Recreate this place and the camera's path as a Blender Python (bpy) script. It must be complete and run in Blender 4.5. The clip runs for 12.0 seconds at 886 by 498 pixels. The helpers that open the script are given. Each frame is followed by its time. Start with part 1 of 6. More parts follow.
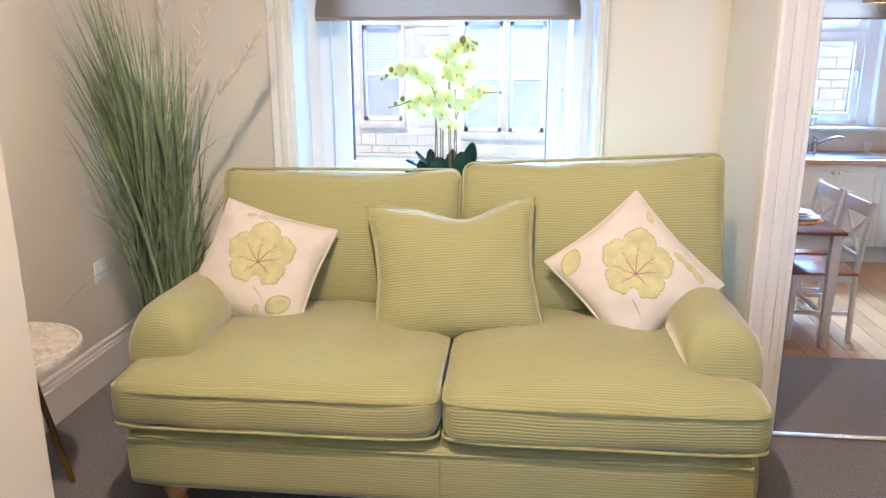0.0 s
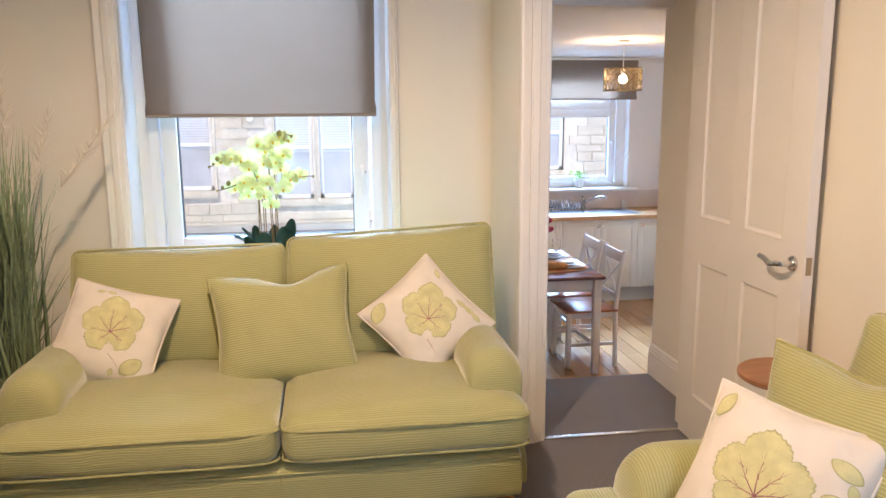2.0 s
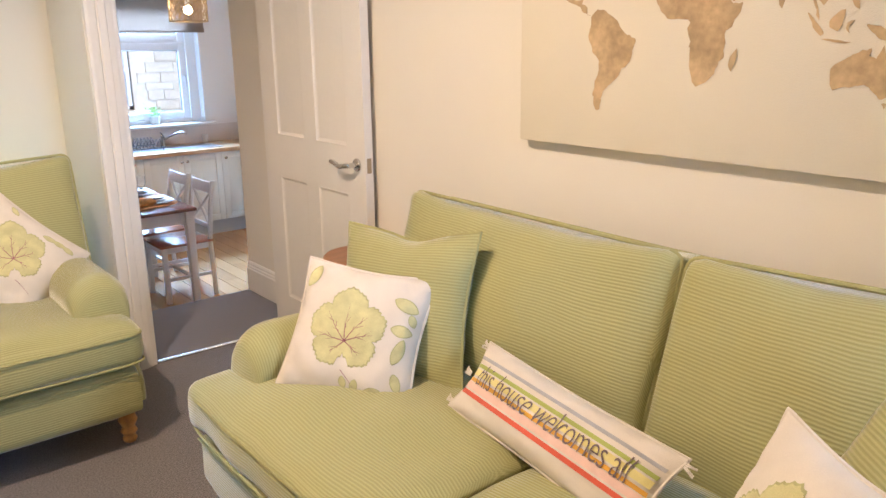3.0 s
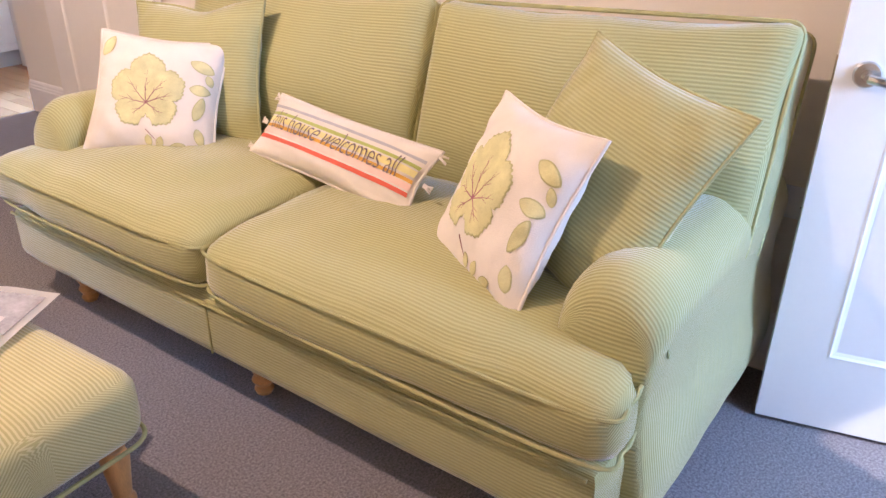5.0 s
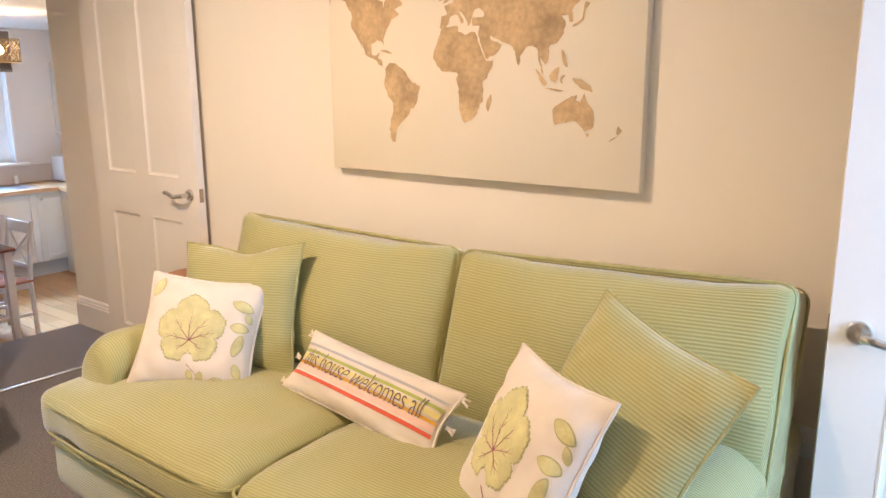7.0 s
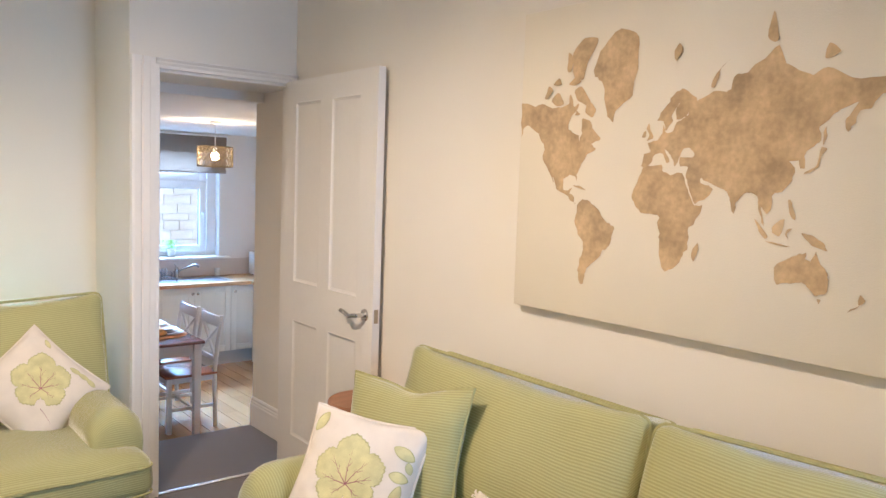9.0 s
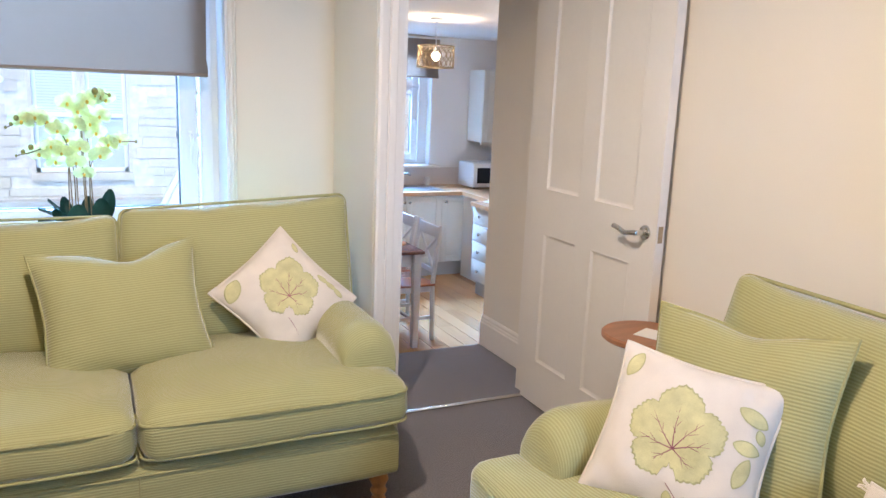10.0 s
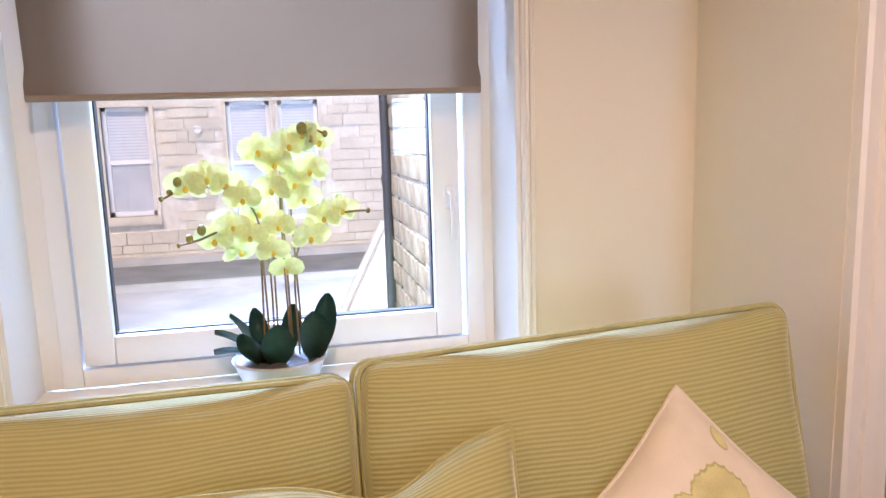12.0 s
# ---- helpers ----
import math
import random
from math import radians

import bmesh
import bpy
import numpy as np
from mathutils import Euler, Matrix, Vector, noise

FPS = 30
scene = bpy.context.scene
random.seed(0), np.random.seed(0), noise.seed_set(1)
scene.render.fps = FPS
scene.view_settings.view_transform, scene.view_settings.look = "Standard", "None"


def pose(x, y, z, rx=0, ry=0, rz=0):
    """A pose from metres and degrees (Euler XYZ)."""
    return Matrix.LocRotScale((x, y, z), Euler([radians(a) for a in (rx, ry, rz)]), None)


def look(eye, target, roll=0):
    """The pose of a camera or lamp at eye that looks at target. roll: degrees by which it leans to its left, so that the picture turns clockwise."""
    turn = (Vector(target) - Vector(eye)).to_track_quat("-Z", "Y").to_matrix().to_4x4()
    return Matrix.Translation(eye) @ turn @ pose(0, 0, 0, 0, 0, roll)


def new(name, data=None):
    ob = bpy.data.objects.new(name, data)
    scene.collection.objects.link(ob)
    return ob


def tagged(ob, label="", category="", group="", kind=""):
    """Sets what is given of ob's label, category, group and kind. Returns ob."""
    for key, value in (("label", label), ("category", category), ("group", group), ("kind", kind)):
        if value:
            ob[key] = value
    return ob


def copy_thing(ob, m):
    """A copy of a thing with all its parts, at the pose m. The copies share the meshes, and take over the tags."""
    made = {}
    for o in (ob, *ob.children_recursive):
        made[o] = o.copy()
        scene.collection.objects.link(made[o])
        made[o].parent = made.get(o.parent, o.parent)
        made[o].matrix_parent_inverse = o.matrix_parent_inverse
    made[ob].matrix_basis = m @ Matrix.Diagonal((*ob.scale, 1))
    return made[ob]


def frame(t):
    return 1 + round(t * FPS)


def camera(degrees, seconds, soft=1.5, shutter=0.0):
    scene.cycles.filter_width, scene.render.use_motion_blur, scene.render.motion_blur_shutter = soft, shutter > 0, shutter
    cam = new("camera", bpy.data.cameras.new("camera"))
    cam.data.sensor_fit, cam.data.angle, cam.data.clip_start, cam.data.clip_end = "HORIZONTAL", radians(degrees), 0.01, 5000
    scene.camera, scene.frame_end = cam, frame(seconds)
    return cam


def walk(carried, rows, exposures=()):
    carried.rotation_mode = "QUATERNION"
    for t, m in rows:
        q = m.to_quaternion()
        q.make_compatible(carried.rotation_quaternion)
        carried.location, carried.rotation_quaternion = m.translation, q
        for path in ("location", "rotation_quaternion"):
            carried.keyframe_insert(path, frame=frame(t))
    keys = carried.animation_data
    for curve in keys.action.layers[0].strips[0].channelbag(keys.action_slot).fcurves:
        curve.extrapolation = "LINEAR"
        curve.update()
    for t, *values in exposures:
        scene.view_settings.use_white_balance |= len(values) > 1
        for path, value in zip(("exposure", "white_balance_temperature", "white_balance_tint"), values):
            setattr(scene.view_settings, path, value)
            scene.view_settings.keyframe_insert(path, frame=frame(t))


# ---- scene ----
cam = camera(60.6, 12.0)
PATH = [
    (0, (0.463, 0.327, 1.318), (0.268, 2.251, 0.806), -0.1),
    (0.5, (0.433, 0.165, 1.396), (0.279, 2.111, 0.961), -0.3),
    (1, (0.49, 0.015, 1.447), (0.379, 1.974, 1.059), -0.3),
    (1.5, (0.507, -0.108, 1.449), (0.48, 1.862, 1.105), -0.4),
    (2, (0.469, -0.247, 1.448), (0.752, 1.701, 1.09), -0.4),
    (2.5, (0.382, -0.367, 1.424), (1.171, 1.422, 1.005), -0.7),
    (3, (0.35, -0.495, 1.394), (1.57, 1.002, 0.875), -0.7),
    (3.5, (0.331, -0.593, 1.363), (1.772, 0.655, 0.76), -0.5),
    (5.3, (0.051, -0.844, 1.228), (1.503, 0.193, 0.325), 0.5),
    (5.5, (0.029, -0.854, 1.241), (1.479, 0.182, 0.334), 0.3),
    (6, (0.003, -0.862, 1.26), (1.472, 0.225, 0.447), 0.2),
    (6.5, (0.029, -0.863, 1.325), (1.534, 0.297, 0.703), -0.3),
    (7, (0.044, -0.864, 1.41), (1.59, 0.332, 0.985), -0.3),
    (8.8, (0.161, -0.732, 1.534), (1.49, 0.756, 1.396), 1.7),
    (9, (0.193, -0.683, 1.509), (1.449, 0.864, 1.342), 2.0),
    (9.5, (0.221, -0.439, 1.436), (1.272, 1.242, 1.17), 2.7),
    (10, (0.172, -0.061, 1.397), (1.019, 1.705, 0.996), 2.3),
    (10.5, (0.133, 0.341, 1.393), (0.804, 2.175, 0.96), 1.2),
    (11, (0.048, 0.782, 1.391), (0.595, 2.664, 0.992), -0.0),
    (11.5, (0.042, 1.204, 1.38), (0.502, 3.117, 1.02), -1.2),
    (12, (0.162, 1.576, 1.356), (0.582, 3.504, 1.025), -1.7),
]
LIGHT = [(0, 0.02, 6150, 17), (1.5, -0.27, 6950, 18), (2.3, -0.18, 7100, 19), (3.5, -0.06, 6100, 13), (5.5, 0.17, 6450, 34), (7, 0.02, 7000, 19), (9, -0.15, 6000, 13), (10.5, -0.17, 5700, 15), (12, -0.45, 7500, 30)]
walk(cam, [(t, look(eye, target, roll)) for t, eye, target, roll in PATH], LIGHT)

# ---- world, sun, lamps ----
world = bpy.data.worlds.new("sky")
scene.world = world
world.use_nodes = True
wn = world.node_tree.nodes
sky = wn.new("ShaderNodeTexSky")
sky.sky_type, sky.sun_disc = "NISHITA", False
sky.sun_elevation, sky.sun_rotation = radians(48), radians(160)
world.node_tree.links.new(sky.outputs[0], wn["Background"].inputs[0])
wn["Background"].inputs[1].default_value = 0.15

sun = bpy.data.lights.new("sun", "SUN")
sun.energy, sun.angle, sun.color = 3.4, radians(0.6), (1.0, 0.95, 0.86)
new("sun", sun).matrix_world = look((0, 0, 0), (0.25, 0.72, -0.8))


def area_lamp(name, eye, target, w, h, power, colour):
    lamp = bpy.data.lights.new(name, "AREA")
    lamp.shape, lamp.size, lamp.size_y, lamp.energy, lamp.color = "RECTANGLE", w, h, power, colour
    ob = new(name, lamp)
    ob.matrix_world = look(eye, target)
    return ob


def bulb_lamp(name, place, power, colour, radius):
    lamp = bpy.data.lights.new(name, "POINT")
    lamp.energy, lamp.color, lamp.shadow_soft_size = power, colour, radius
    ob = new(name, lamp)
    ob.location = place
    return ob


DAY = (0.30, 0.57, 1.0)
area_lamp("sky_light_window", (-0.55, 6.0, 3.2), (0.16, 3.2, 0.95), 1.6, 1.5, 1450, DAY)
area_lamp("sky_light_kitchen", (2.9, 9.8, 2.75), (2.9, 7.3, 0.9), 1.9, 1.2, 2300, DAY)
# cool daylight through the back doorway; its hall opening is assumed
area_lamp("sky_light_hall", (1.62, -2.63, 1.55), (1.6, -0.4, 0.55), 0.9, 1.2, 105, DAY)


def spot_lamp(name, place, target, power, colour):
    lamp = bpy.data.lights.new(name, "SPOT")
    lamp.energy, lamp.color, lamp.shadow_soft_size, lamp.spot_size, lamp.spot_blend = power, colour, 0.02, radians(158), 0.6
    new(name, lamp).matrix_world = look(place, target)


WARM = (1.0, 0.79, 0.58)
# main lamp placed from its shadows, then a weak added fill spot
SPOTS = [(0.22, 1.2, 205), (0.35, 0.35, 18)]
for sx, sy, power in SPOTS:
    spot_lamp("room_spot", (sx, sy, 2.735), (sx, sy + 0.01, 0), power, WARM)
bulb_lamp("kitchen_bulb", (2.80, 5.70, 1.69), 20, (1.0, 0.76, 0.48), 0.035)
# added fill without a fitting, brightens the near end of the kitchen
bulb_lamp("kitchen_fill", (3.2, 4.5, 1.80), 13, (1.0, 0.80, 0.55), 0.05)

# ---- materials ----
def mat(name, colour, rough=0.6, metal=0.0, vary=0.06, scale=6.0, bump=0.0, bump_scale=120.0, sheen=0.0, stretch=(1, 1, 1), spec=0.5, coat=0.0):
    """A painted, woven or metal surface: colour with stains and grain at two scales, and a fine relief."""
    m = bpy.data.materials.new(name)
    m.use_nodes = True
    n, ln = m.node_tree.nodes, m.node_tree.links
    b = n["Principled BSDF"]
    b.inputs["Roughness"].default_value, b.inputs["Metallic"].default_value = rough, metal
    b.inputs["Sheen Weight"].default_value, b.inputs["Sheen Roughness"].default_value = sheen, 0.35
    b.inputs["Specular IOR Level"].default_value, b.inputs["Coat Weight"].default_value = spec, coat
    tc, mp = n.new("ShaderNodeTexCoord"), n.new("ShaderNodeMapping")
    mp.inputs["Scale"].default_value = stretch
    ln.new(tc.outputs["Object"], mp.inputs["Vector"])
    big, fine = n.new("ShaderNodeTexNoise"), n.new("ShaderNodeTexNoise")
    big.inputs["Scale"].default_value, big.inputs["Detail"].default_value = scale, 4
    fine.inputs["Scale"].default_value, fine.inputs["Detail"].default_value = bump_scale, 3
    ln.new(mp.outputs[0], big.inputs["Vector"]), ln.new(mp.outputs[0], fine.inputs["Vector"])
    mixed = n.new("ShaderNodeMath")
    mixed.operation = "MULTIPLY_ADD"
    ln.new(fine.outputs[0], mixed.inputs[0])
    mixed.inputs[1].default_value = 0.5
    ln.new(big.outputs[0], mixed.inputs[2])
    ramp = n.new("ShaderNodeValToRGB")
    lo, hi = ramp.color_ramp.elements
    lo.position, hi.position = 0.5, 1.0
    lo.color = (*[max(0, c * (1 - vary)) for c in colour], 1)
    hi.color = (*[min(1, c * (1 + vary)) for c in colour], 1)
    ln.new(mixed.outputs[0], ramp.inputs[0])
    ln.new(ramp.outputs[0], b.inputs["Base Color"])
    if bump:
        bp = n.new("ShaderNodeBump")
        bp.inputs["Strength"].default_value, bp.inputs["Distance"].default_value = bump, 0.004
        ln.new(fine.outputs[0], bp.inputs["Height"])
        ln.new(bp.outputs[0], b.inputs["Normal"])
    return m


def ribbed(name, light, dark, period=0.0085):
    """Corduroy: ribs along the cloth's own "rib" length, with woven speckle."""
    m = mat(name, light, 0.85, vary=0.07, scale=5, sheen=0.75, spec=0.2)
    n, ln = m.node_tree.nodes, m.node_tree.links
    b = n["Principled BSDF"]
    tc, cloth, wave = n.new("ShaderNodeTexCoord"), n.new("ShaderNodeAttribute"), n.new("ShaderNodeMath")
    cloth.attribute_name = "rib"
    wob, add, turns = n.new("ShaderNodeTexNoise"), n.new("ShaderNodeMath"), n.new("ShaderNodeMath")
    wob.inputs["Scale"].default_value = 5
    ln.new(tc.outputs["Object"], wob.inputs["Vector"])
    turns.operation, turns.inputs[1].default_value = "MULTIPLY", 2 * math.pi / period
    ln.new(cloth.outputs["Fac"], turns.inputs[0])
    add.operation, add.inputs[1].default_value = "MULTIPLY_ADD", 2.0
    ln.new(wob.outputs[0], add.inputs[0]), ln.new(turns.outputs[0], add.inputs[2])
    wave.operation = "SINE"
    ln.new(add.outputs[0], wave.inputs[0])
    speck = n.new("ShaderNodeTexNoise")
    speck.inputs["Scale"].default_value = 260
    ln.new(tc.outputs["Object"], speck.inputs["Vector"])
    both = n.new("ShaderNodeMath")
    both.operation, both.inputs[1].default_value = "MULTIPLY_ADD", 0.9
    ln.new(speck.outputs[0], both.inputs[0]), ln.new(wave.outputs[0], both.inputs[2])
    ramp = n.new("ShaderNodeValToRGB")
    lo, hi = ramp.color_ramp.elements
    lo.position, hi.position, lo.color, hi.color = 0.0, 1.0, (*dark, 1), (*light, 1)
    ln.new(both.outputs[0], ramp.inputs[0])
    old = b.inputs["Base Color"].links[0].from_node
    stain = n.new("ShaderNodeMixRGB")
    stain.blend_type, stain.inputs[0].default_value = "MIX", 0.3
    ln.new(ramp.outputs[0], stain.inputs[1]), ln.new(old.outputs[0], stain.inputs[2])
    ln.new(stain.outputs[0], b.inputs["Base Color"])
    bp = n.new("ShaderNodeBump")
    bp.inputs["Strength"].default_value, bp.inputs["Distance"].default_value = 0.3, 0.002
    ln.new(both.outputs[0], bp.inputs["Height"])
    ln.new(bp.outputs[0], b.inputs["Normal"])
    return m


def planks(name, a, b_colour, width, length, rough=0.3):
    """Laid wooden boards, each of its own tone, with grain."""
    m = mat(name, a, rough, vary=0.15, scale=3, bump=0.05)
    n, ln = m.node_tree.nodes, m.node_tree.links
    b = n["Principled BSDF"]
    info, grain, ramp, mix = n.new("ShaderNodeObjectInfo"), n.new("ShaderNodeTexNoise"), n.new("ShaderNodeValToRGB"), n.new("ShaderNodeMath")
    tc, mp = n.new("ShaderNodeTexCoord"), n.new("ShaderNodeMapping")
    mp.inputs["Scale"].default_value = (90, 3, 3)
    ln.new(tc.outputs["Object"], mp.inputs[0]), ln.new(mp.outputs[0], grain.inputs["Vector"])
    grain.inputs["Scale"].default_value, grain.inputs["Detail"].default_value = 1.0, 5
    mix.operation, mix.inputs[1].default_value = "MULTIPLY_ADD", 0.6
    ln.new(info.outputs["Random"], mix.inputs[0]), ln.new(grain.outputs[0], mix.inputs[2])
    lo, hi = ramp.color_ramp.elements
    lo.position, hi.position, lo.color, hi.color = 0.3, 1.1, (*b_colour, 1), (*a, 1)
    ln.new(mix.outputs[0], ramp.inputs[0]), ln.new(ramp.outputs[0], b.inputs["Base Color"])
    return m


def glass(name):
    m = bpy.data.materials.new(name)
    m.use_nodes = True
    b = m.node_tree.nodes["Principled BSDF"]
    b.inputs["Base Color"].default_value = (1, 1, 1, 1)
    b.inputs["Transmission Weight"].default_value, b.inputs["Roughness"].default_value, b.inputs["IOR"].default_value = 1.0, 0.0, 1.45
    return m


def glowing(name, colour, strength):
    m = bpy.data.materials.new(name)
    m.use_nodes = True
    b = m.node_tree.nodes["Principled BSDF"]
    b.inputs["Emission Color"].default_value, b.inputs["Emission Strength"].default_value = (*colour, 1), strength
    return m


WALL = mat("cream_wall_paint", (0.80, 0.745, 0.65), 0.75, vary=0.025, scale=1.6, bump=0.06, bump_scale=240)
KWALL = mat("kitchen_wall_paint", (0.82, 0.78, 0.74), 0.7, vary=0.025, scale=1.6, bump=0.05, bump_scale=240)
CEIL = mat("ceiling_paint", (0.85, 0.83, 0.80), 0.8, vary=0.02, scale=1.5, bump=0.05)
TRIM = mat("white_gloss_paint", (0.82, 0.78, 0.72), 0.38, vary=0.02, scale=4, bump=0.03, bump_scale=60)
UPVC = mat("white_plastic_frame", (0.84, 0.85, 0.87), 0.3, vary=0.015, scale=3)
CARPET = mat("grey_carpet", (0.22, 0.198, 0.20), 0.95, vary=0.55, scale=170, bump=0.9, bump_scale=420, sheen=0.2, spec=0.1)
RIB_A = ribbed("green_corduroy", (0.445, 0.42, 0.205), (0.318, 0.31, 0.122))
PIPE = mat("green_piping", (0.38, 0.36, 0.16), 0.85, vary=0.12, scale=30, bump=0.3, bump_scale=300)
LINEN = mat("cream_linen", (0.72, 0.65, 0.56), 0.9, vary=0.06, scale=14, bump=0.35, bump_scale=480, sheen=0.15, spec=0.2)
LEAF_PRINT = mat("yellow_leaf_print", (0.60, 0.555, 0.285), 0.9, vary=0.16, scale=26, bump=0.3, bump_scale=480)
LEAF_EDGE = mat("olive_leaf_edge", (0.44, 0.42, 0.21), 0.9, vary=0.2, scale=40)
VEIN = mat("plum_leaf_vein", (0.33, 0.12, 0.15), 0.9, vary=0.2, scale=30)
PINE = mat("turned_pine", (0.52, 0.26, 0.09), 0.4, vary=0.25, scale=10, stretch=(5, 5, 1), bump=0.1)
CHROME = mat("satin_chrome", (0.60, 0.58, 0.55), 0.25, 1.0, vary=0.05)
LATCH = mat("worn_latch_brass", (0.42, 0.33, 0.22), 0.5, 1.0, vary=0.2)
BLIND = mat("taupe_blind_cloth", (0.30, 0.235, 0.19), 0.9, vary=0.035, scale=3, bump=0.2, bump_scale=500)
CANVAS = mat("cream_canvas", (0.78, 0.71, 0.58), 0.85, vary=0.03, scale=3, bump=0.3, bump_scale=420)
MAP_INK = mat("sepia_map_ink", (0.52, 0.37, 0.21), 0.85, vary=0.32, scale=9, bump=0.3, bump_scale=60)
PANE = glass("window_glass")
STONE = mat("pale_sandstone", (0.60, 0.54, 0.45), 0.9, vary=0.16, scale=2, bump=0.5, bump_scale=30)
STONE_B = mat("dark_gritstone", (0.37, 0.25, 0.15), 0.9, vary=0.5, scale=7, bump=0.8, bump_scale=40)
MORTAR = mat("lime_mortar", (0.66, 0.61, 0.54), 0.95, vary=0.15, scale=10, bump=0.5)
ASPHALT = mat("asphalt", (0.21, 0.215, 0.235), 0.9, vary=0.25, scale=2, bump=0.6, bump_scale=90)
PAVING = mat("pale_paving", (0.48, 0.47, 0.45), 0.9, vary=0.2, scale=2, bump=0.4)
OAK = planks("oak_floor_board", (0.50, 0.27, 0.11), (0.30, 0.145, 0.055), 0.13, 1.2, 0.22)

# ---- mesh helpers ----
def link(name, bm, material, parent=None, label="", smooth=True):
    me = bpy.data.meshes.new(name)
    bmesh.ops.recalc_face_normals(bm, faces=bm.faces)
    for f in bm.faces:
        f.smooth = smooth
    bm.to_mesh(me)
    bm.free()
    me.materials.append(material)
    if smooth:
        me.set_sharp_from_angle(angle=radians(38))
    ob = new(name, me)
    ob.parent = parent
    if label:
        ob["label"] = label
    return ob


def part(name, bm, material, parent, label="", smooth=True):
    return link(name, bm, material, parent, label, smooth)


def thing(name, m, label, category, group="", kind=""):
    ob = new(name)
    ob.matrix_world = m
    ob.empty_display_size = 0.1
    return tagged(ob, label, category, group, kind)


def add_box(bm, x0, x1, y0, y1, z0, z1, bevel=0.0, seg=2):
    made = bmesh.ops.create_cube(bm, size=1)["verts"]
    for v in made:
        v.co = Vector((x0 + (v.co.x + 0.5) * (x1 - x0), y0 + (v.co.y + 0.5) * (y1 - y0), z0 + (v.co.z + 0.5) * (z1 - z0)))
    if bevel:
        edges = list({e for v in made for e in v.link_edges})
        bmesh.ops.bevel(bm, geom=edges, offset=bevel, segments=seg, affect="EDGES", profile=0.5)
    return bm


def box(*a, bevel=0.0, seg=2):
    return add_box(bmesh.new(), *a, bevel=bevel, seg=seg)


def boxes(rows, bevel=0.0):
    bm = bmesh.new()
    for r in rows:
        add_box(bm, *r, bevel=bevel)
    return bm


def lathe(profile, n=24, bm=None, at=(0, 0, 0)):
    """A turned shape round z from (radius, height) pairs."""
    bm = bm or bmesh.new()
    rings = []
    for r, z in profile:
        rings.append([bm.verts.new((at[0] + r * math.cos(2 * math.pi * i / n), at[1] + r * math.sin(2 * math.pi * i / n), at[2] + z)) for i in range(n)])
    for a, b in zip(rings, rings[1:]):
        for i in range(n):
            bm.faces.new((a[i], a[(i + 1) % n], b[(i + 1) % n], b[i]))
    if profile[0][0] > 0.0005:
        bm.faces.new(rings[0][::-1])
    if profile[-1][0] > 0.0005:
        bm.faces.new(rings[-1])
    bmesh.ops.remove_doubles(bm, verts=bm.verts, dist=0.00005)
    return bm


def tube(points, radius, n=8, closed=False, bm=None):
    """A round bar along points; radius may be a number or one for each point."""
    bm = bm or bmesh.new()
    pts = [Vector(p) for p in points]
    rings, last = [], None
    for i, p in enumerate(pts):
        a = pts[i - 1] if i or closed else p
        b = pts[(i + 1) % len(pts)] if i + 1 < len(pts) or closed else p
        d = (b - a).normalized()
        if last is None:
            up = Vector((0, 0, 1)) if abs(d.z) < 0.9 else Vector((1, 0, 0))
            side = d.cross(up).normalized()
        else:
            side = (last - d * last.dot(d)).normalized()
        last = side
        over = d.cross(side)
        r = radius[i] if isinstance(radius, (list, tuple)) else radius
        rings.append([bm.verts.new(p + side * r * math.cos(2 * math.pi * k / n) + over * r * math.sin(2 * math.pi * k / n)) for k in range(n)])
    pairs = list(zip(rings, rings[1:])) + ([(rings[-1], rings[0])] if closed else [])
    for a, b in pairs:
        for k in range(n):
            bm.faces.new((a[k], a[(k + 1) % n], b[(k + 1) % n], b[k]))
    if not closed:
        bm.faces.new(rings[0][::-1]), bm.faces.new(rings[-1])
    return bm


def curve_points(keys, n=8):
    """Smooth points through keys."""
    k = [Vector(p) for p in keys]
    k = [2 * k[0] - k[1], *k, 2 * k[-1] - k[-2]]
    out = []
    for i in range(1, len(k) - 2):
        a, b, c, d = k[i - 1:i + 3]
        for j in range(n):
            t = j / n
            out.append(0.5 * (2 * b + (c - a) * t + (2 * a - 5 * b + 4 * c - d) * t * t + (3 * b - a - 3 * c + d) * t ** 3))
    out.append(k[-2])
    return out


def soft_block(sx, sy, sz, r, puff=0.0, n=14, wob=0.0, seed=0, bulge=0.0, across=1):
    """A stuffed block centred on 0: rounded edges, a crown on top, sides that swell, small dents."""
    bm = bmesh.new()
    bmesh.ops.create_cube(bm, size=2)
    bmesh.ops.subdivide_edges(bm, edges=bm.edges, cuts=n, use_grid_fill=True)
    h = Vector((sx / 2, sy / 2, sz / 2))
    rib = bm.verts.layers.float.new("rib")
    for v in bm.verts:
        q = [max(-1.0, min(1.0, math.copysign(abs(c) ** 0.8, c))) for c in v.co]
        p = Vector((q[0] * h.x, q[1] * h.y, q[2] * h.z))
        v[rib] = p[across] - math.copysign(p.z - h.z, p[across])
        inner = Vector([max(-(h[i] - r), min(h[i] - r, p[i])) for i in range(3)])
        d = p - inner
        if d.length > 1e-6:
            p = inner + d.normalized() * r
        cx, cy = 1 - q[0] ** 2, 1 - q[1] ** 2
        p.z += puff * cx * cy * (1 if q[2] > 0 else 0.35 * -1) * abs(q[2])
        p.y += bulge * cx * (1 - q[2] ** 2) * q[1]
        p.x += bulge * cy * (1 - q[2] ** 2) * q[0]
        if wob:
            p += wob * noise.noise_vector(p * 6 + Vector((seed, seed * 2, 0)))
        v.co = p
    return bm


